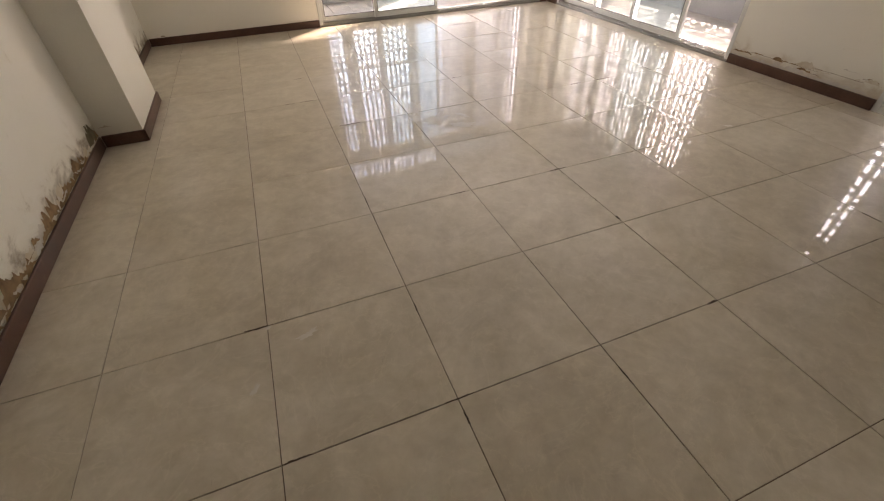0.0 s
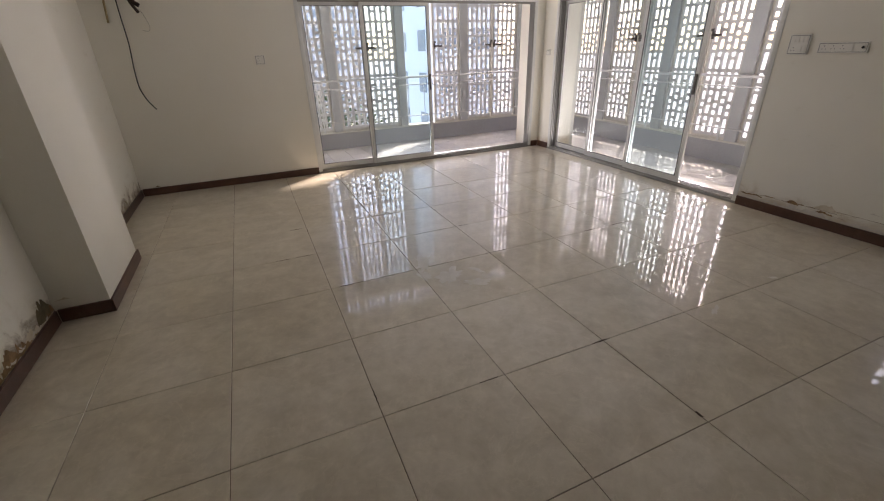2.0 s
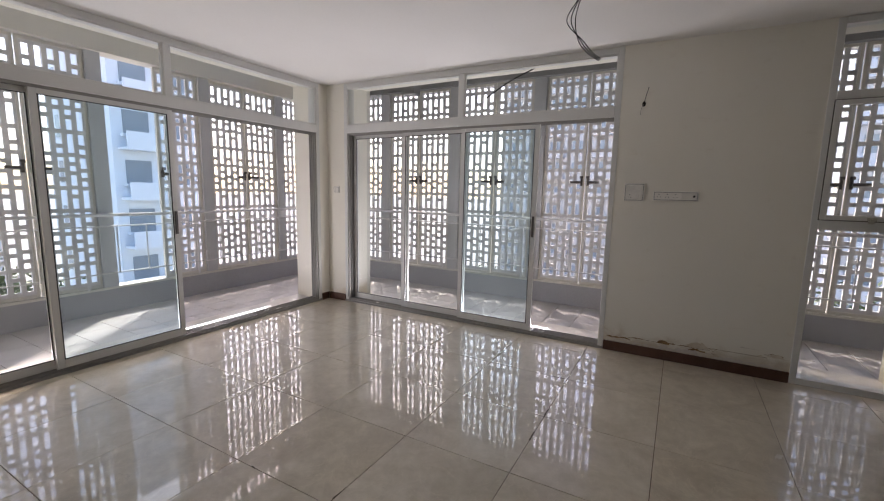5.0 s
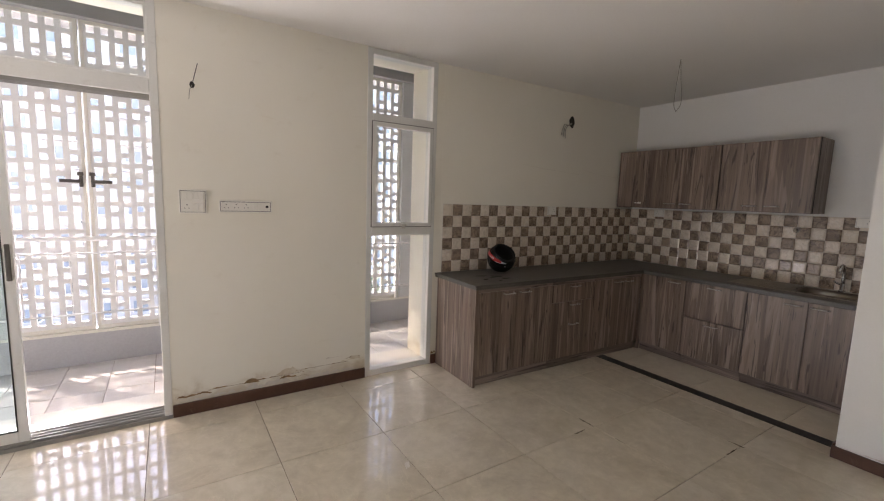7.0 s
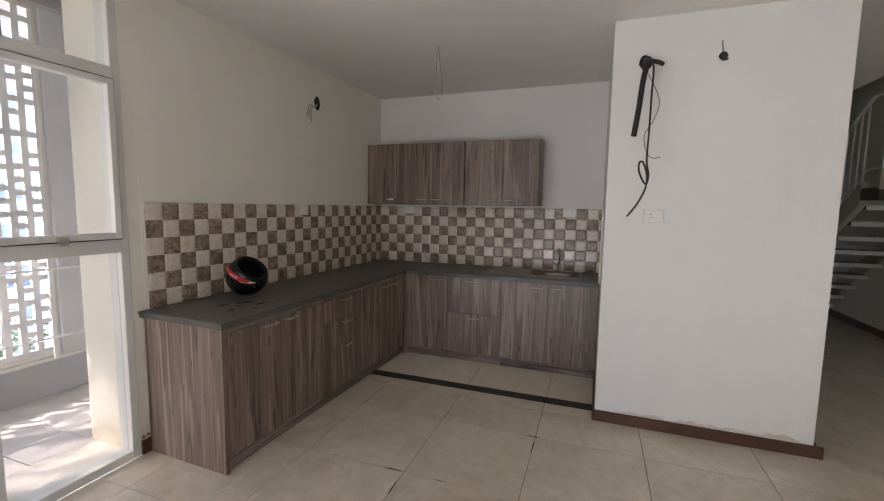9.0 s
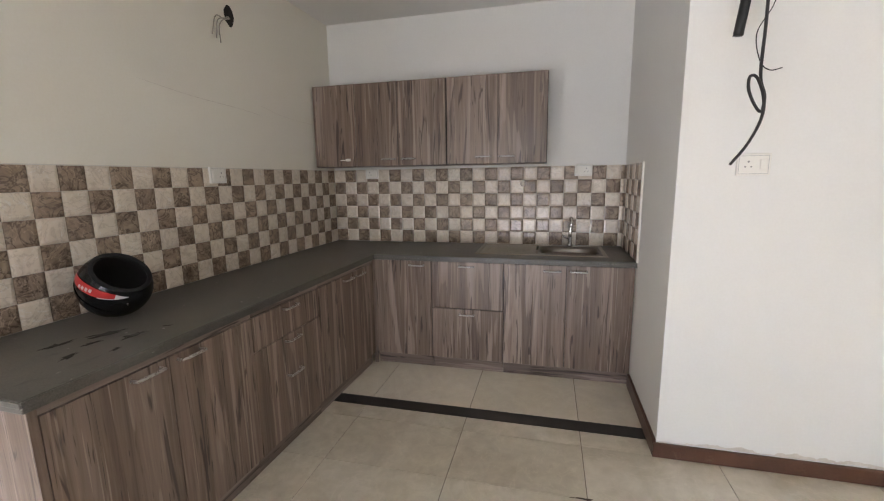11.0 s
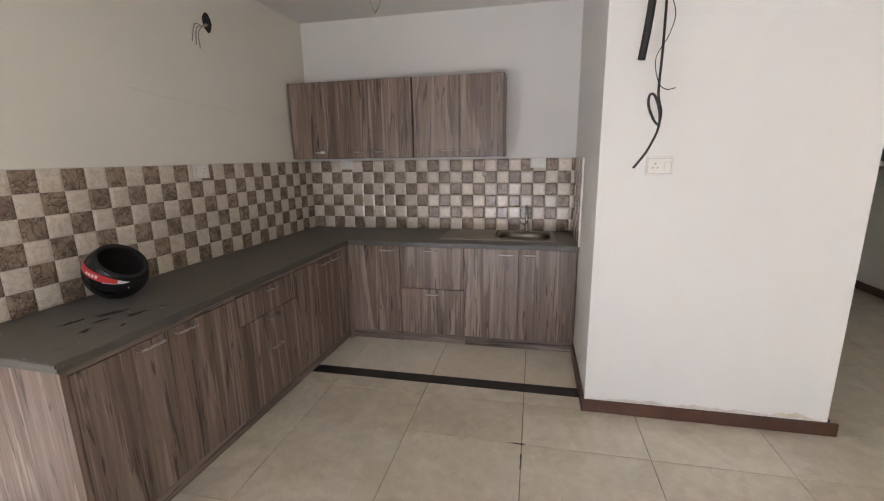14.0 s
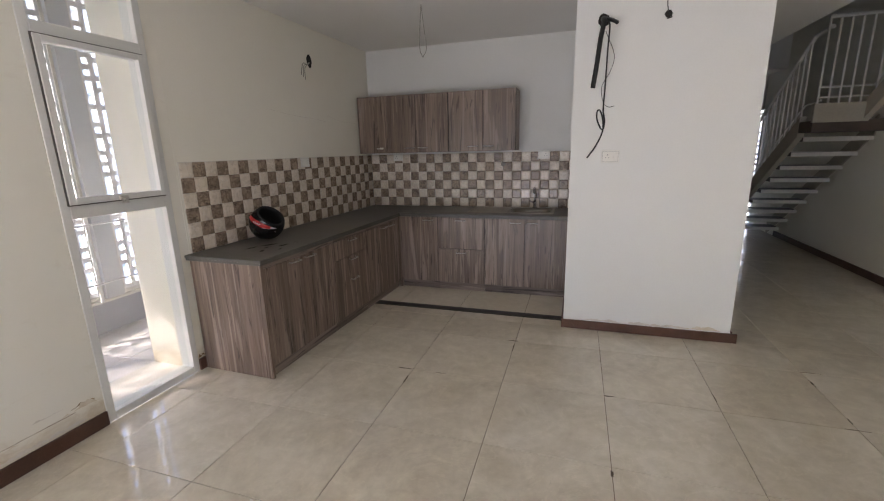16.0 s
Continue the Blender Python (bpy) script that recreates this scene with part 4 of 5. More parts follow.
socket("switch_plate", EF(-3.473, 1.407), 0.155, 0.15, [("s", -0.045, 0.034), ("s", -0.015, 0.034), ("s", 0.015, 0.034), ("s", 0.045, 0.034), ("p", -0.035, -0.034), ("s", 0.015, -0.034), ("s", 0.045, -0.034)], "white double-height switch plate with a socket on the wall")
socket("switch_plate", EF(-3.78, 1.38), 0.325, 0.078, [("p", -0.12), ("p", -0.06), ("p", 0.0), ("s", 0.055), ("d", 0.13)], "long white switch plate with sockets on the wall")
socket("switch_plate", EF(-0.145, 1.372), 0.09, 0.075, [("s", -0.02), ("s", 0.02)], "small white switch plate in the room corner")
socket("switch_plate", axes((-3.97, 0, 1.412), (1, 0, 0), (0, 1, 0)), 0.105, 0.1, [("p", -0.02), ("s", 0.025)], "white switch plate on the wall below a wire stub")
socket("wall_socket", KM @ axes((-0.012, -1.355, 1.392), EU, ED), 0.118, 0.09, [("s", -0.03), ("p", 0.022)], "white wall socket set in the tiled backsplash")
SFACE = lambda x, y, z: axes((x, y, z), (-1, 0, 0), (0, -1, 0))
socket("wall_socket", SFACE(-0.435, KSOUTH + 0.012, 1.398), 0.115, 0.085, [("p", -0.02), ("s", 0.03)], "white wall socket set in the tiled backsplash")
socket("wall_socket", SFACE(-2.125, KSOUTH + 0.012, 1.398), 0.125, 0.085, [("p", 0.02), ("s", -0.03)], "white wall socket set in the tiled backsplash")
socket("wall_socket", SFACE(-2.705, BLOCK_N, 1.395), 0.125, 0.09, [("p", -0.02), ("s", 0.035)], "white wall socket on the white wall block")


# ---- wires, cables and holes ----
def wire(name, points, r, material, label, steps=6):
    return solid(name, tube(bmesh.new(), smooth_line(points, steps), r, 6), material, label, "cable", smooth=True)


def wall_hole(centre, u, w, h, out, label):
    # flat disc on the wall; the hole's inner shade is its dark colour
    bm = bmesh.new()
    c, a, o = Vector(centre), Vector(u).normalized(), Vector(out).normalized()
    n = 18
    rim = [bm.verts.new(c + a * (w / 2) * math.cos(t) * random.uniform(0.85, 1.1) + Vector((0, 0, h / 2)) * math.sin(t) * random.uniform(0.88, 1.08) + o * 0.002) for t in [2 * math.pi * k / n for k in range(n)]]
    back = [bm.verts.new(c + (v.co - c) * 0.7 + o * 0.0025) for v in rim]
    mid = bm.verts.new(c + o * 0.003)
    for k in range(n):
        bm.faces.new((rim[k], rim[(k + 1) % n], back[(k + 1) % n], back[k]))
        bm.faces.new((back[k], back[(k + 1) % n], mid))
    return solid("wiring_hole", bm, HOLESHADE, label, "hole")


wall_hole((-0.045, -6.885, 2.305), EU, 0.085, 0.12, (-1, 0, 0), "dark open wiring hole in the wall")
for k in range(3):
    wire("loose_wire", [(-0.047, -6.885, 2.29), (-0.075, -6.83 + 0.01 * k, 2.28 - 0.01 * k), (-0.07, -6.77 + 0.012 * k, 2.22 + 0.02 * k), (-0.06, -6.78 + 0.03 * k, 2.13 + 0.015 * k)], 0.0032, CONDUIT, "thin grey loose wire hanging from the wall hole")
wall_hole((0, -3.49, 2.12), EU, 0.03, 0.04, (-1, 0, 0), "small dark wiring hole with a wire")
wire("loose_wire", [(0.0, -3.49, 2.12), (-0.04, -3.5, 2.16), (-0.05, -3.52, 2.24)], 0.0022, BLACK, "short dark wire stub on the wall")
wire("loose_wire", [(0.0, -3.49, 2.12), (-0.03, -3.475, 2.08), (-0.02, -3.47, 2.03)], 0.002, CONDUIT, "short grey wire stub on the wall")

solid("wall_crack", tube(bmesh.new(), smooth_line([(-0.001, -0.95, 1.835), (-0.001, -1.25, 1.806), (-0.001, -1.6, 1.79), (-0.001, -1.78, 1.775)], 6), 0.0009, 5), PLASTER, "faint hairline crack in the painted wall", "crack", m=KM)
solid("wall_crack", tube(bmesh.new(), smooth_line([(-0.001, -1.8, 1.835), (-0.001, -2.0, 1.8), (-0.001, -2.25, 1.785), (-0.001, -2.45, 1.78)], 6), 0.0008, 5), PLASTER, "faint hairline crack in the painted wall", "crack", m=KM)
# hanging ceiling wires
for k in range(3):
    o = 0.012 * k
    wire("ceiling_wire", [(-1.35 + o, -3.25, H), (-1.35 + 2 * o, -3.24 + o, 2.5), (-1.35, -3.21 + 2.0 * o, 2.36), (-1.345, -3.235 - o, 2.24), (-1.34, -3.29 - o, 2.17), (-1.33, -3.35 - 0.4 * o, 2.125 + 0.5 * o)], 0.0028, BLACK, "thin dark wires hanging from the ceiling")
for k in range(2):
    o = 0.014 * (k * 2 - 1)
    wire("ceiling_wire", [(-1.24, -6.68, H), (-1.24 + o, -6.68, 2.45), (-1.25 + 2 * o, -6.67, 2.27), (-1.25, -6.66, 2.2)], 0.0025, CONDUIT, "thin grey wires hanging from the kitchen ceiling")
wire("outside_cable", [(0.3, -1.95, 2.35), (0.32, -2.2, 2.5), (0.33, -2.5, 2.62)], 0.007, BLACK, "black cable stretched outside the door")

# cables on the block's wall
BY = BLOCK_N
wall_hole((-2.605, BY, 2.33), (1, 0, 0), 0.075, 0.09, (0, 1, 0), "dark open wiring hole in the white wall")
wire("ac_pipe", [(-2.6, BY + 0.01, 2.34), (-2.605, BY + 0.09, 2.3), (-2.585, BY + 0.14, 2.18), (-2.57, BY + 0.15, 2.02), (-2.552, BY + 0.15, 1.868)], 0.018, BLACK, "black insulated pipe stub hanging on the wall")
wire("ac_pipe", [(-2.6, BY + 0.01, 2.345), (-2.66, BY + 0.07, 2.31), (-2.69, BY + 0.1, 2.285)], 0.013, BLACK, "short black pipe end in the wiring hole")
wire("black_cable", [(-2.61, BY + 0.01, 2.33), (-2.64, BY + 0.1, 2.28), (-2.635, BY + 0.15, 2.1), (-2.632, BY + 0.17, 1.9), (-2.628, BY + 0.18, 1.72), (-2.64, BY + 0.2, 1.64), (-2.632, BY + 0.21, 1.585), (-2.612, BY + 0.21, 1.6), (-2.588, BY + 0.2, 1.66), (-2.59, BY + 0.19, 1.71), (-2.61, BY + 0.2, 1.705), (-2.63, BY + 0.22, 1.63), (-2.625, BY + 0.23, 1.555), (-2.585, BY + 0.24, 1.465), (-2.535, BY + 0.24, 1.392)], 0.0056, BLACK, "black cable with a loop hanging on the wall", 8)
wire("thin_wire", [(-2.62, BY + 0.05, 2.25), (-2.68, BY + 0.12, 2.08), (-2.66, BY + 0.15, 1.97), (-2.61, BY + 0.16, 1.87), (-2.625, BY + 0.17, 1.77), (-2.66, BY + 0.17, 1.735), (-2.7, BY + 0.17, 1.74)], 0.002, BLACK, "thin dark wire beside the black cable", 8)
wall_hole((-3.015, BY, 2.33), (1, 0, 0), 0.05, 0.05, (0, 1, 0), "small dark wiring hole in the white wall")
wire("loose_wire", [(-3.015, BY, 2.33), (-3.0, BY + 0.04, 2.37), (-2.995, BY + 0.05, 2.4)], 0.003, BLACK, "short black wire stub on the wall")
wire("loose_wire", [(-3.015, BY, 2.33), (-3.03, BY + 0.04, 2.3), (-3.0, BY + 0.05, 2.29)], 0.0035, BLACK, "short black wire stub on the wall")
# cables on the north wall
wall_hole((-5.245, 0, 2.245), (1, 0, 0), 0.12, 0.1, (0, -1, 0), "dark square wiring hole in the wall")
wire("ac_pipe", [(-5.25, -0.02, 2.22), (-5.19, -0.09, 2.12), (-5.11, -0.12, 2.03), (-5.04, -0.13, 1.97), (-5.005, -0.13, 1.945)], 0.02, PIPEBROWN, "brown-black insulated pipe stub sticking out of the wall")
wire("ac_pipe", [(-5.09, -0.12, 2.01), (-5.06, -0.11, 1.94), (-5.03, -0.11, 1.885)], 0.015, PIPEBROWN, "short black insulated pipe end")
wire("black_cable", [(-5.25, -0.02, 2.22), (-5.205, -0.06, 2.1), (-5.205, -0.05, 1.85), (-5.21, -0.03, 1.6), (-5.235, -0.02, 1.35), (-5.235, -0.03, 1.18), (-5.195, -0.04, 1.05), (-5.135, -0.05, 0.955)], 0.006, BLACK, "long black cable hanging down the wall")
wire("conduit_stub", [(-5.29, -0.02, 2.2), (-5.31, -0.03, 2.0), (-5.33, -0.02, 1.8)], 0.011, TANPIPE, "pale conduit stub hanging on the wall")
wire("thin_wire", [(-5.02, -0.11, 1.92), (-4.99, -0.1, 1.85), (-4.97, -0.09, 1.76), (-4.99, -0.09, 1.72), (-5.04, -0.09, 1.725)], 0.002, CONDUIT, "thin grey wire curling from the pipe end")
wall_hole((-4.79, 0, 2.325), (1, 0, 0), 0.06, 0.05, (0, -1, 0), "small dark wiring hole in the wall")
wall_hole((-3.985, 0, 2.235), (1, 0, 0), 0.035, 0.04, (0, -1, 0), "small dark wiring hole in the wall")
wire("loose_wire", [(-3.985, 0, 2.23), (-3.98, -0.03, 2.17), (-3.965, -0.03, 2.13), (-3.95, -0.02, 2.08)], 0.003, CONDUIT, "short grey wire stub on the wall")


# ---- helmet ----
def helmet(m, label):
    hm = thing("motorcycle_helmet", m, label, "helmet")

    def point(th, ph, r):
        x, y, z = math.sin(th) * math.cos(ph), math.sin(th) * math.sin(ph), math.cos(th)
        return Vector((x * r * 1.03, y * r * 0.94, z * r * 1.12))

    def patch(t0, t1, p0, p1, r, nt, np_, edge=None):
        bm = bmesh.new()
        grid = []
        for i in range(nt + 1):
            row = []
            for j in range(np_ + 1):
                a, b = i / nt, j / np_
                lo, hi = (t0, t1) if edge is None else edge(b)
                row.append(bm.verts.new(point(radians(lo + (hi - lo) * a), radians(p0 + (p1 - p0) * b), r)))
            grid.append(row)
        for i in range(nt):
            for j in range(np_):
                bm.faces.new((grid[i][j], grid[i + 1][j], grid[i + 1][j + 1], grid[i][j + 1]))
        bmesh.ops.remove_doubles(bm, verts=bm.verts, dist=1e-5)
        return bm

    part("shell", patch(55, 179.9, 0, 360, 0.124, 20, 40), SHELL, hm, smooth=True)
    part("lining", patch(53, 179.9, 0, 360, 0.108, 14, 32), LINING, hm, "dark padded lining", smooth=True)
    rim = [point(radians(54), 2 * math.pi * k / 40, 0.117) for k in range(41)]
    part("rim", tube(bmesh.new(), rim, 0.0085, 8, False), LINING, hm, smooth=True)
    part("visor", patch(100, 154, 0, 112, 0.1265, 10, 18), VISOR, hm, "smoked glossy visor", smooth=True)
    part("decal", patch(60, 84, 4, 108, 0.1262, 6, 24, lambda b: (62 + 24 * (1 - b) ** 2.1, 95 - 24 * b)), RED, hm, "red stripe decal", smooth=True)
    part("decal", patch(60, 84, 108, 130, 0.1263, 4, 8, lambda b: (62 + 2 * b, 71 - 6.5 * b)), DECALWHITE, hm, "white stripe decal", smooth=True)
    part("decal", patch(60, 84, 84, 108, 0.1266, 3, 8, lambda b: (76 - 6 * b, 78 - 7 * b)), DECALWHITE, hm, "white edge of the stripe", smooth=True)
    for p0 in (46, 53, 60, 67):
        part("mark", patch(60, 64, p0, p0 + 5, 0.1268, 2, 3, lambda b, q=p0: (77 - (q - 46) * 0.35, 83 - (q - 46) * 0.35)), DECALWHITE, hm, "white lettering bar")
    part("hinge", disc_rod(bmesh.new(), point(radians(84), radians(116), 0.121), point(radians(84), radians(116), 1), 0.02, 0.008, 18), SHELL, hm)
    part("rivet", disc_rod(bmesh.new(), point(radians(78), radians(130), 0.122), point(radians(78), radians(130), 1), 0.004, 0.006, 10), STEEL, hm)
    return hm


ax = Vector((-0.68, 0.15, 0.72)).normalized()
leftward = Vector((0.97, 0.23, -0.15))
lx = (leftward - ax * leftward.dot(ax)).normalized()
hm_m = Matrix((lx, ax.cross(lx), ax)).transposed().to_4x4()
hm_m.translation = (-0.21, -5.875, CT1 + 0.13)
helmet(hm_m, "black motorcycle helmet with a red stripe lying on the counter")
for cx, cy, w, turn, sd in ((-0.47, -5.72, 0.075, 80, 1), (-0.4, -5.62, 0.05, 70, 2), (-0.53, -5.6, 0.035, 95, 3), (-0.36, -5.7, 0.1, 60, 4), (-0.3, -5.58, 0.08, 85, 5), (-0.5, -5.82, 0.025, 40, 6), (-0.44, -5.52, 0.05, 100, 7)):
    bm = bmesh.new()
    n = 44
    pts = []
    for k in range(n):
        t = 2 * math.pi * k / n
        f = 0.6 + 0.55 * noise.noise((math.cos(t) * 1.6, math.sin(t) * 1.6, sd * 3.3)) + 0.4 * noise.noise((math.cos(t) * 6, math.sin(t) * 6, sd * 1.9))
        pts.append(bm.verts.new((w * math.cos(t) * f, w * 0.32 * math.sin(t) * f, 0.0)))
    top = bm.verts.new((0, 0, 0.0016))
    for k in range(n):
        bm.faces.new((pts[k], pts[(k + 1) % n], top))
    solid("soot_smudge", bm, SOOT, "dark dust and soot smudged on the counter", "dirt", "stuff", m=pose(cx, cy, CT1 + 0.0006, 0, 0, turn))


# ---- damp and peeling paint ----
def peel(m, w, h, material, label, seed):
    """A flake of ragged outline, lying 2 mm proud; x along the wall, z up, face along -y."""
    bm = bmesh.new()
    n = max(14, int(w / 0.011))
    low, high = [], []
    for k in range(n + 1):
        t = k / n
        x = w * t
        env = math.sin(math.pi * min(max(t, 0.02), 0.98)) ** 0.5
        a = 0.5 + 0.9 * noise.noise((x * 7, seed * 3.1, 0)) + 0.6 * noise.noise((x * 24, seed * 1.7, 4)) + 0.35 * noise.noise((x * 70, seed, 9))
        b = 0.25 + 0.5 * noise.noise((x * 11, seed * 2.3, 20)) + 0.3 * noise.noise((x * 50, seed, 30))
        z1 = h * env * min(max(a, 0.06), 1.1)
        low.append(bm.verts.new((x, -0.0022, min(max(b * h * 0.4, 0.0), z1 * 0.6))))
        high.append(bm.verts.new((x, -0.0026, max(z1, 0.003))))
    for k in range(n):
        bm.faces.new((low[k], low[k + 1], high[k + 1], high[k]))
    return solid("peeling_patch", bm, material, label, "damp stain", m=m)


pl = "brown damp plaster showing through peeled paint"
yl = "yellowed flaking paint above the skirting"
for y, z, w, h, mt, sd in ((-3.325, 0.086, 1.3, 0.05, PLASTER, 1), (-3.33, 0.13, 0.26, 0.055, YELLOWING, 2), (-3.34, 0.118, 0.2, 0.04, DAMP, 3), (-3.52, 0.142, 0.26, 0.012, DAMP, 4), (-3.74, 0.136, 0.1, 0.03, DAMP, 5),
                           (-3.8, 0.146, 0.36, 0.016, DAMP, 6), (-3.98, 0.118, 0.2, 0.05, DAMP, 7), (-3.95, 0.15, 0.3, 0.05, YELLOWING, 8), (-4.1, 0.165, 0.4, 0.008, DAMP, 9), (-4.32, 0.215, 0.13, 0.025, PLASTER, 10),
                           (-4.48, 0.185, 0.12, 0.045, DAMP, 11), (-4.44, 0.17, 0.19, 0.07, YELLOWING, 12), (-5.272, 0.086, 0.06, 0.08, DAMP, 13)):
    peel(axes((0, y, z), EU, (1, 0, 0)) @ pose(0, -0.0004 * sd, 0), w, h, mt, pl if mt is DAMP else yl, sd)
for y, z, w, h, mt, sd in ((-4.95, 0.086, 2.1, 0.1, YELLOWING, 21), (-4.9, 0.087, 2.0, 0.08, PLASTER, 22), (-3.06, 0.086, 0.21, 0.16, MOSS, 23), (-3.5, 0.1, 0.3, 0.13, DAMP, 24), (-3.78, 0.1, 0.2, 0.1, DAMP, 25),
                           (-4.08, 0.1, 0.24, 0.14, DAMP, 26), (-4.36, 0.12, 0.2, 0.1, DAMP, 27), (-4.66, 0.09, 0.28, 0.13, DAMP, 28), (-4.9, 0.1, 0.25, 0.07, DAMP, 29), (-3.45, 0.14, 0.1, 0.05, DAMP, 30),
                           (-4.9, 0.086, 0.7, 0.06, DAMP, 33), (-4.25, 0.086, 0.6, 0.075, DAMP, 34), (-3.75, 0.086, 0.5, 0.06, DAMP, 35), (-3.3, 0.086, 0.42, 0.05, DAMP, 36), (-2.98, 0.086, 0.13, 0.14, DAMP, 37)):
    peel(axes((WEST, y, z), (0, 1, 0), (-1, 0, 0)) @ pose(0, -0.0004 * (sd - 20), 0), w, h, mt, pl if mt is DAMP else yl, sd)
peel(axes((WEST + 0.02, -2.83, 0.14), (1, 0, 0), (0, 1, 0)), 0.09, 0.02, YELLOWING, "mouldy paint at the pillar's foot", 31)
peel(axes((-5.4, 0, 0.088), (1, 0, 0), (0, 1, 0)), 0.06, 0.03, DAMP, pl, 32)


def smear(cx, cy, w, d, turn, seed, material=None, label="pale dried plaster smear on the polished floor"):
    """A thin irregular film of dried plaster on the tiles."""
    bm = bmesh.new()
    n = 40
    rim = []
    for k in range(n):
        t = 2 * math.pi * k / n
        f = 0.62 + 0.5 * noise.noise((math.cos(t) * 1.7, math.sin(t) * 1.7, seed)) + 0.3 * noise.noise((math.cos(t) * 6, math.sin(t) * 6, seed))
        rim.append(bm.verts.new((w / 2 * math.cos(t) * f, d / 2 * math.sin(t) * f, 0.0004)))
    mid = bm.verts.new((0, 0, 0.0009))
    for k in range(n):
        bm.faces.new((rim[k], rim[(k + 1) % n], mid))
    return solid("dried_smear" if material is None else "joint_dirt", bm, material or FILM, label, "stain", "stuff", m=pose(cx, cy, 0.0006, 0, 0, turn))


for cx, cy, w, d, turn, sd in ((-3.22, -3.1, 0.42, 0.16, 70, 1), (-3.13, -3.38, 0.36, 0.2, 40, 2), (-3.0, -3.55, 0.3, 0.12, -20, 3), (-3.3, -3.3, 0.12, 0.3, 10, 4), (-2.92, -3.4, 0.07, 0.2, 30, 5),
                               (-4.55, -5.06, 0.05, 0.03, 0, 6), (-4.4, -5.16, 0.12, 0.05, 20, 7), (-4.62, -5.35, 0.1, 0.03, 60, 8), (-1.9, -4.5, 0.16, 0.05, 25, 9), (-1.2, -4.4, 0.12, 0.04, -30, 10)):
    smear(cx, cy, w, d, turn, sd)
dice = random.Random(7)
for k in range(34):
    along_x = dice.random() < 0.5
    i, j, off = dice.randint(-5, 1), dice.randint(-2, 5), dice.uniform(-0.16, 0.16) if dice.random() < 0.6 else dice.uniform(-0.3, 0.3)
    px, py = -1.455 + 0.62 * i + (off if along_x else 0), -5.05 + 0.62 * j + (0 if along_x else off)
    if px < WEST + 0.15 or px > -0.75 or py < BLOCK_N + 0.1:
        continue
    smear(px, py, dice.uniform(0.07, 0.22), dice.uniform(0.008, 0.018), (0 if along_x else 90) + dice.uniform(-1.5, 1.5), 50 + k, JOINTDIRT, "dark dirt caught along a chipped tile joint")

peel(axes((KEAST, BLOCK_N, 0.076), (-1, 0, 0), (0, -1, 0)) @ pose(0, 0.0006, 0), 1.2, 0.03, PLASTER, "pale flaking paint above the block's skirting", 41)
peel(axes((KEAST, BLOCK_N, 0.076), (-1, 0, 0), (0, -1, 0)) @ pose(0.85, 0.0002, 0), 0.3, 0.045, YELLOWING, "yellowed paint above the block's skirting", 42)

# ---- staircase ----
st = thing("staircase", pose(WEST, -11.3, 0), "cream painted open-riser staircase with a white rail against the wall", "staircase")
SW = 0.68
rise, going = 0.168, 0.236
N = 9
for i in range(1, N + 1):
    # treads coloured dark brown for the shade under the open flight
    part("tread", box(0.012, going * (i - 1) - 0.02, rise * i - 0.045, SW - 0.03, going * i + 0.03, rise * i, 0.006, 1), SHADEBROWN, st)
    part("edge_strip", box(0.012, going * i + 0.0305, rise * i - 0.046, SW - 0.03, going * i + 0.037, rise * i + 0.001), RAILPAINT, st, "cream painted back edge of the tread")
    part("nosing", box(0.012, going * (i - 1) - 0.028, rise * i - 0.02, SW - 0.03, going * (i - 1) - 0.0205, rise * i + 0.004), RAILPAINT, st)


def stringer(x0, x1, y0, y1, z0, z1, deep):
    bm = bmesh.new()
    v = []
    for x in (x0, x1):
        v.append([bm.verts.new((x, y0, z0 - deep)), bm.verts.new((x, y1, z1 - deep)), bm.verts.new((x, y1, z1 + 0.08)), bm.verts.new((x, y0, z0 + 0.08))])
    a, b = v
    bm.faces.new(a[::-1])
    bm.faces.new(b)
    for k in range(4):
        bm.faces.new((a[k], a[(k + 1) % 4], b[(k + 1) % 4], b[k]))
    return bm


top_y, top_z = going * N + 0.03, rise * (N + 1)
part("stringer", stringer(SW - 0.03, SW + 0.03, -0.2, top_y, 0.12, top_z - 0.02, 0.14), STAIRPAINT, st)
part("stringer", stringer(-0.001, 0.011, -0.2, top_y, 0.12, top_z - 0.02, 0.14), STAIRPAINT, st)
part("landing", box(0.0, top_y, top_z - 0.12, SW + 0.03, top_y + 0.3, top_z, 0.004), SHADEBROWN, st, "dark brown landing slab")
part("landing_edge", box(0.26, top_y + 0.3, top_z - 0.02, SW + 0.05, top_y + 0.34, top_z + 0.17), STAIRPAINT, st)
up = part("stringer", stringer(0.24, 0.3, 0.0, 1.15, 0.1, 0.96, 0.12), STAIRPAINT, st)
up.matrix_local = pose(0, top_y + 0.3, top_z)
for i in range(1, 6):
    part("tread", box(0.005, top_y + 0.3 + going * (i - 1), top_z + rise * i - 0.045, 0.24, top_y + 0.3 + going * i + 0.03, top_z + rise * i), SHADEBROWN, st)
for i in range(0, 20):
    y = -0.15 + i * 0.118
    z = 0.2 + (y + 0.2) * (top_z - 0.14) / (top_y + 0.2)
    part("baluster", box(SW - 0.008, y - 0.008, z - 0.03, SW + 0.008, y + 0.008, z + 0.83), RAILPAINT, st)
slope = (top_z - 0.14) / (top_y + 0.2)
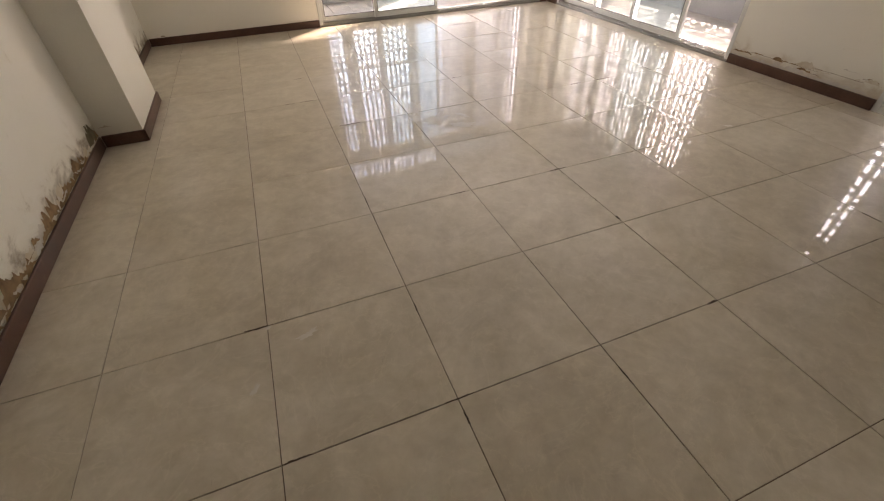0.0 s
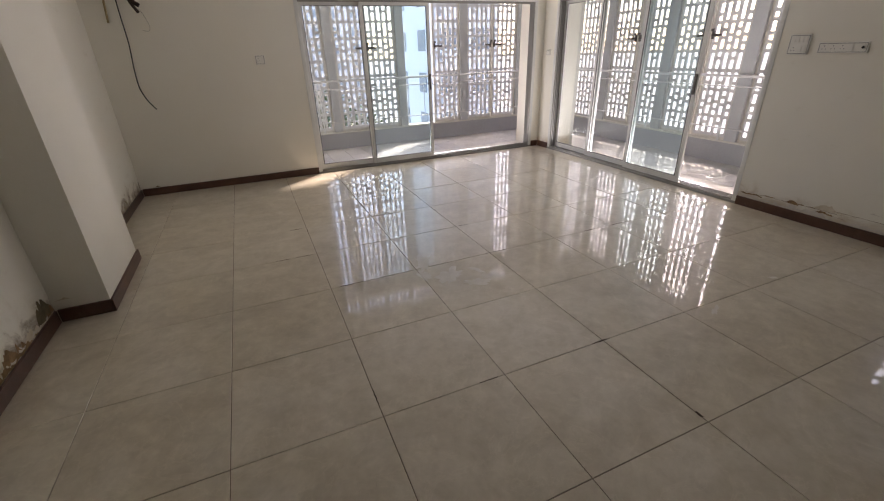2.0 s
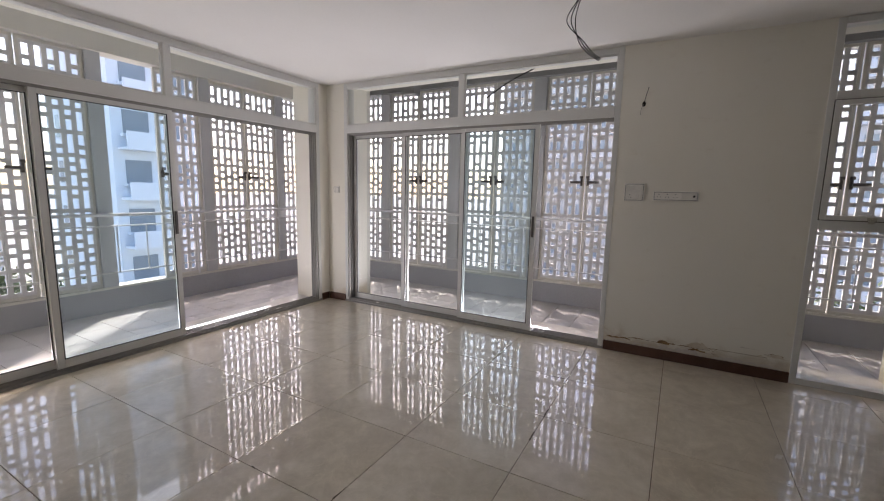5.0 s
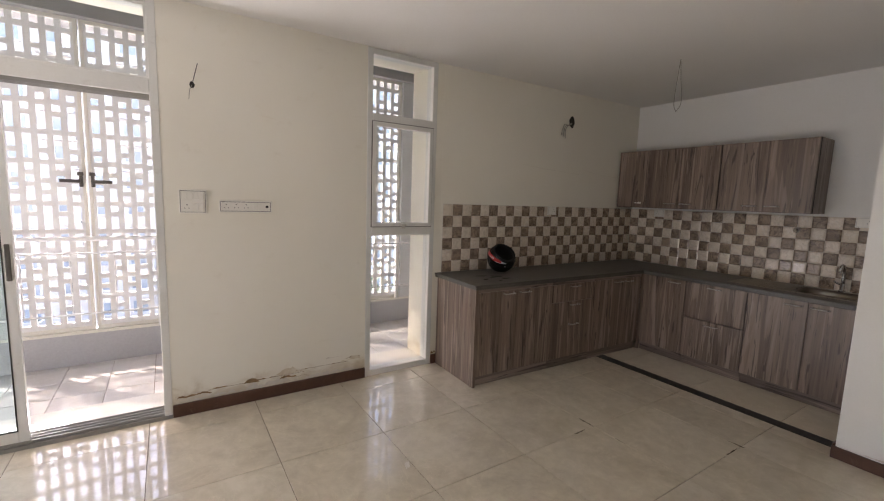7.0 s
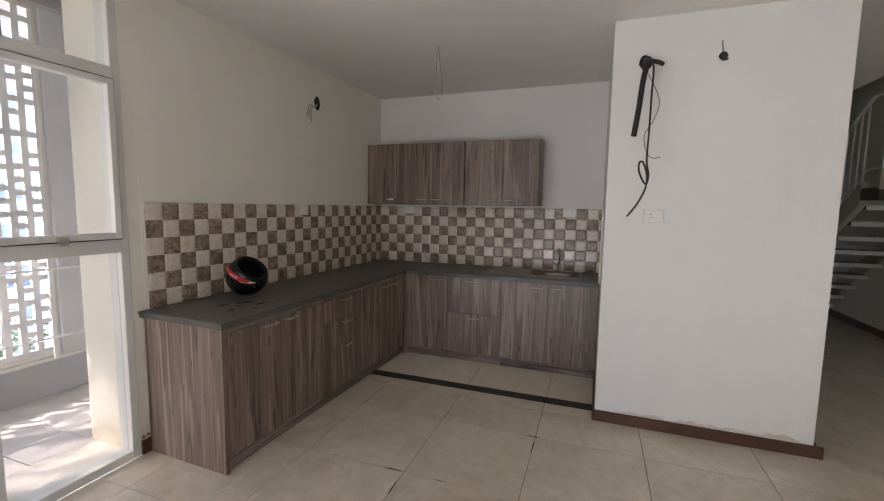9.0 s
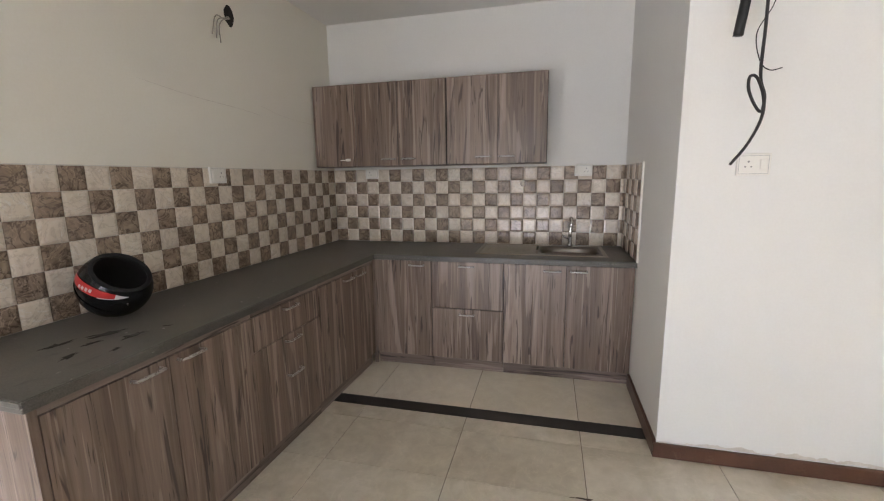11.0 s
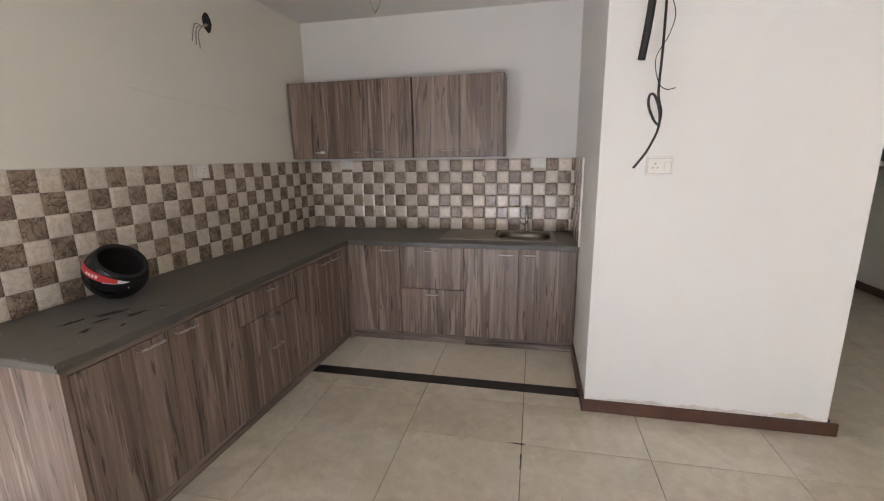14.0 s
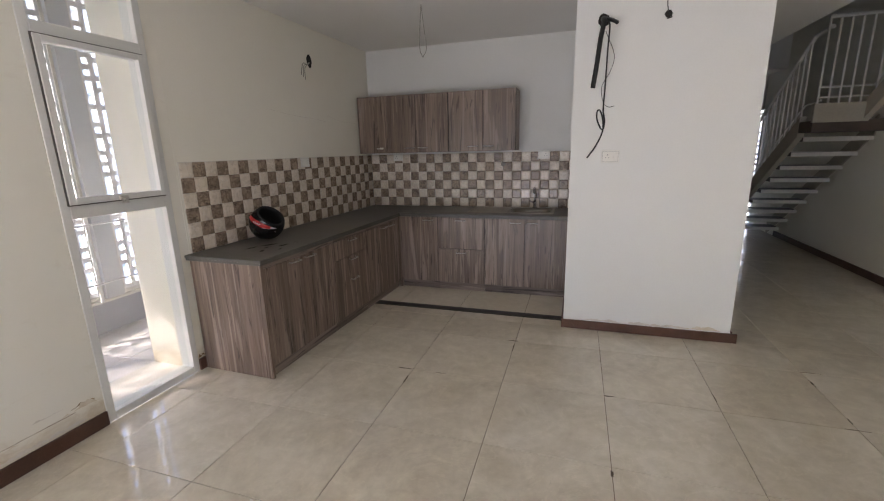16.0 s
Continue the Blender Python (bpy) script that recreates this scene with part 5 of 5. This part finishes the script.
for dz, r in ((0.83, 0.022), (0.12, 0.01)):
    part("handrail", tube(bmesh.new(), [(SW, -0.2, 0.2 + dz), (SW, top_y, 0.2 + dz + slope * (top_y + 0.2)), (SW, top_y + 0.32, 0.22 + dz + slope * (top_y + 0.2))], r, 8), RAILPAINT, st)
for i in range(5):
    x = SW + 0.03 - 0.09 * i
    part("baluster", box(x - 0.008, top_y + 0.312, top_z + 0.17, x + 0.008, top_y + 0.328, top_z + 1.0), RAILPAINT, st)
for dz, r in ((1.0, 0.02), (0.33, 0.01), (0.23, 0.01)):
    part("handrail", tube(bmesh.new(), [(SW + 0.04, top_y + 0.32, top_z + dz), (0.26, top_y + 0.32, top_z + dz), (0.27, top_y + 1.3, top_z + dz + 0.72)], r, 8), RAILPAINT, st)
for i in range(8):
    y = 0.06 + i * 0.12
    part("baluster", box(0.262, top_y + 0.32 + y, top_z + 0.15 + y * 0.74, 0.278, top_y + 0.336 + y, top_z + 0.98 + y * 0.74), RAILPAINT, st)
solid("hall_screen", lattice_bm(1.95), LATTICE, "white perforated lattice panel in the hall opening", "screen", m=axes((-5.6, HALL_S - 0.12, 0.05), (1, 0, 0), (0, 1, 0)))


# ---- outside: ground, buildings, trees ----
GZ = -15.0
solid("ground", box(-900, -900, GZ - 0.5, 900, 900, GZ), EARTH, "dusty ground around the buildings", "ground", "structure")


def apartment(m, w, d, storeys, facade, label):
    """A block of flats whose front is its -y side."""
    b = thing("apartment_building", m, label, "building")
    sh = 3.1
    h = storeys * sh
    part("wall", box(0, 0, 0, w, d, h), facade, b)
    part("roof", boxes([(-0.3, -0.3, h, w + 0.3, d + 0.3, h + 0.25), (0.2, 0.2, h + 0.25, w - 0.2, 0.5, h + 1.2), (w * 0.4, d * 0.4, h + 0.25, w * 0.6, d * 0.6, h + 3)]), facade, b)
    n = max(2, int(w / 3.2))
    glass = mesh_of("window", boxes([(0, -0.06, 0, 1.5, -0.004, 1.5)]), WINHAZE)
    sill = mesh_of("sill", box(-0.15, -0.3, -0.15, 1.65, -0.003, 0), facade)
    side_n = max(2, int(d / 3.5))
    for s in range(storeys):
        for k in range(n):
            o = new("window", glass)
            o.parent = b
            o.matrix_local = pose((k + 0.5) * w / n - 0.75, 0, s * sh + 0.9)
            q = new("sill", sill)
            q.parent = o
        for k in range(side_n):
            for x, rz in ((0.0, -90), (w, 90)):
                o = new("window", glass)
                o.parent = b
                o.matrix_local = pose(x, (k + 0.5) * d / side_n + (0.75 if rz < 0 else -0.75), s * sh + 0.9, 0, 0, rz)
    for k in range(n // 2):
        for s in range(storeys):
            part("balcony", boxes([(2 * k * w / n + 0.3, -1.2, s * sh - 0.1, (2 * k + 1) * w / n - 0.1, -0.002, s * sh + 0.05), (2 * k * w / n + 0.3, -1.2, s * sh + 0.05, (2 * k + 1) * w / n - 0.1, -1.12, s * sh + 1.0)]), facade, b)
    return b


apartment(pose(9.5, 27, GZ), 5.6, 9, 11, FACADE_TOWER, "pale blue-grey apartment tower seen through the open shutter")
apartment(pose(62, 22, GZ, 0, 0, -90), 34, 14, 12, FACADE_B, "cream apartment block beyond the lattice screen")
apartment(pose(38, -14, GZ, 0, 0, -97), 26, 14, 11, FACADE, "pale apartment block beyond the lattice screen")
apartment(pose(-24, 62, GZ), 22, 14, 7, FACADE_B, "cream apartment block in the hazy distance")
apartment(pose(2, 88, GZ), 18, 14, 8, FACADE, "pale apartment block in the hazy distance")
apartment(pose(-14, -36, GZ, 0, 0, 180), 26, 14, 9, FACADE_B, "cream apartment block behind the stair hall")


def tree(x, y, height, spread, seed):
    rng = random.Random(seed)
    t = thing("tree", pose(x, y, GZ), "leafy green tree below the balcony", "tree", "trees by the building")
    bm = tube(bmesh.new(), [(0, 0, 0), (0.1, 0, height * 0.3), (0, 0.15, height * 0.6), (0.1, 0.1, height * 0.9)], [0.3, 0.22, 0.15, 0.05], 8)
    tips = []
    for k in range(11):
        a = rng.uniform(0, 6.28)
        z0 = height * rng.uniform(0.4, 0.75)
        l = spread * rng.uniform(0.55, 1.0)
        tip = Vector((math.cos(a) * l, math.sin(a) * l, z0 + height * rng.uniform(0.08, 0.26)))
        tube(bm, [(0.05, 0.05, z0), tuple(tip * 0.5 + Vector((0, 0, z0 * 0.5 + 0.2))), tuple(tip)], [0.1, 0.07, 0.02], 6)
        tips.append(tip)
    part("trunk", bm, BARK, t)
    verts, faces = [], []
    centres = tips + [Vector((0, 0, height * 0.92)), Vector((0.5, -0.3, height * 0.8))]
    for _ in range(5200):
        c = rng.choice(centres)
        p = c + Vector((rng.gauss(0, 1), rng.gauss(0, 1), rng.gauss(0, 0.7))) * spread * 0.27
        d1 = Vector((rng.gauss(0, 1), rng.gauss(0, 1), rng.gauss(0, 0.6))).normalized() * rng.uniform(0.1, 0.2)
        d2 = d1.cross(Vector((rng.gauss(0, 1), rng.gauss(0, 1), rng.gauss(0, 1)))).normalized() * 0.06
        k = len(verts)
        verts += [p - d1, p + d2, p + d1, p - d2]
        faces.append((k, k + 1, k + 2, k + 3))
    me = bpy.data.meshes.new("crown")
    me.from_pydata([tuple(v) for v in verts], [], faces)
    me.materials.append(LEAF)
    o = new("crown", me)
    o.parent = t


tree(-2.2, 13.5, 15.6, 3.0, 1)
tree(-7.5, 15.0, 14.8, 3.2, 2)
tree(1.5, 17.0, 13.2, 2.6, 3)
tree(15.0, 3.5, 12.8, 2.8, 4)
tree(16.0, -9.0, 13.0, 2.8, 5)


# ---- tiles ----
def tile_mesh(name, w, d, material, t=0.009, c=0.0012):
    bm = bmesh.new()
    lo = [bm.verts.new(p) for p in ((0, 0, -t), (w, 0, -t), (w, d, -t), (0, d, -t))]
    mi = [bm.verts.new(p) for p in ((0, 0, -c), (w, 0, -c), (w, d, -c), (0, d, -c))]
    hi = [bm.verts.new(p) for p in ((c, c, 0), (w - c, c, 0), (w - c, d - c, 0), (c, d - c, 0))]
    bm.faces.new(hi)
    for k in range(4):
        j = (k + 1) % 4
        bm.faces.new((lo[k], lo[j], mi[j], mi[k]))
        bm.faces.new((mi[k], mi[j], hi[j], hi[k]))
    return mesh_of(name, bm, material)


cache = {}


def lay(parent, x0, y0, x1, y1, material, z=0.0, joint=0.0032, tilt=0.05, name="tile"):
    """One tile between the joint lines, shared by size."""
    w, d = round(x1 - x0 - joint, 4), round(y1 - y0 - joint, 4)
    if w < 0.02 or d < 0.02:
        return
    key = (w, d, material.name)
    if key not in cache:
        cache[key] = tile_mesh(name, w, d, material)
    o = new(name, cache[key])
    o.parent = parent
    o.matrix_world = pose(x0 + joint / 2, y0 + joint / 2, z - random.uniform(0, 0.0004), random.uniform(-tilt, tilt), random.uniform(-tilt, tilt), 0)


def lay_area(parent, xa, xb, ya, yb, material, step, ox, oy, z=0.0, **more):
    def cuts(a, b, o):
        k = math.ceil((a - o) / step - 1e-6)
        line = [a]
        while o + k * step < b - 1e-6:
            if o + k * step > a + 0.012:
                line.append(o + k * step)
            k += 1
        return line + [b]

    cx_, cy_ = cuts(xa, xb, ox), cuts(ya, yb, oy)
    for p, q in zip(cx_, cx_[1:]):
        for r, s in zip(cy_, cy_[1:]):
            lay(parent, p, r, q, s, material, z, **more)


floor_ob = bpy.data.objects["floor"]
STEP, OX, OY = 0.62, -1.455, -5.05
STRIP0, STRIP1 = -6.80, -6.90
lay_area(floor_ob, WEST, 0.0, BLOCK_N, 0.0, TILE, STEP, OX, OY)
lay_area(floor_ob, KEAST, 0.0, STRIP0, BLOCK_N, TILE, STEP, OX, OY - 0.0)
lay_area(floor_ob, KEAST, 0.0, KSOUTH, STRIP1, KTILE, STEP, OX + 0.0, -7.52)
lay_area(floor_ob, WEST, BLOCK_W, HALL_S, BLOCK_N, TILE, STEP, OX, OY)
strip = part("stone_strip", box(-0.6, STRIP0 - 0.001, -0.006, KEAST, STRIP1 + 0.001, 0.0012, 0.0006, 1), BLACKSTONE, floor_ob, "black granite strip across the kitchen floor")
slab = bpy.data.objects["balcony_slab"]
lay_area(slab, THICK + 0.01, BE - 0.04, BS, BN - 0.04, BALCTILE, 0.3, THICK + 0.01, 0.1, -0.02, joint=0.004)
lay_area(slab, WEST, THICK + 0.01, THICK + 0.01, BN - 0.04, BALCTILE, 0.3, THICK + 0.01, 0.1, -0.02, joint=0.004)

# backsplash tiles with bevelled edges
TS = 0.1003


def pillow(name, w, h, material):
    bm = bmesh.new()
    c = 0.0125
    back = [bm.verts.new(p) for p in ((0, 0, 0), (w, 0, 0), (w, 0, h), (0, 0, h))]
    mid = [bm.verts.new((v.co.x, -0.0035, v.co.z)) for v in back]
    top = [bm.verts.new(p) for p in ((c, -0.0068, c), (w - c, -0.0068, c), (w - c, -0.0068, h - c), (c, -0.0068, h - c))]
    bm.faces.new(top)
    for k in range(4):
        j = (k + 1) % 4
        bm.faces.new((back[k], back[j], mid[j], mid[k]))
        bm.faces.new((mid[k], mid[j], top[j], top[k]))
    return mesh_of(name, bm, material)


def backsplash(m, length, phase, label):
    base = solid("backsplash", box(-0.004, -0.003, 0, length, 0, 6 * TS + 0.004), LIGHTGROUT, label, "backsplash", "structure", m=m)
    n = int(length / TS + 0.98)
    for i in range(n):
        w = min(TS, length - i * TS) - 0.0016
        if w < 0.012:
            continue
        for j in range(6):
            material = CREAM if (i + j + phase) % 2 else BROWN
            key = ("pillow", round(w, 4), material.name)
            if key not in cache:
                cache[key] = pillow("tile", w, TS - 0.0016, material)
            o = new("tile", cache[key])
            o.parent = base
            o.matrix_local = pose(i * TS + 0.0008, -0.003, j * TS + 0.0008, random.uniform(-0.2, 0.2), 0, random.uniform(-0.25, 0.25))


backsplash(KM @ axes((0, -0.06, CT1 + 0.001), EU, ED), 2.62, 0, "cream and brown marble-look checkered wall tiles above the counter")
backsplash(axes((-0.082, KSOUTH, CT1 + 0.001), (-1, 0, 0), (0, -1, 0)), -0.085 - KEAST, 0, "cream and brown marble-look checkered wall tiles above the counter")
backsplash(axes((KEAST, KSOUTH + 0.012, CT1 + 0.001), (0, 1, 0), (-1, 0, 0)), 0.62, 1, "cream and brown marble-look checkered wall tiles beside the sink")
solid("tile_trim", box(KEAST, KSOUTH + 0.6335, CT1 + 0.001, KEAST + 0.012, KSOUTH + 0.6475, CT1 + 6 * TS + 0.006, 0.002, 1), PLASTIC, "white plastic edge strip at the end of the wall tiles", "trim", "structure")
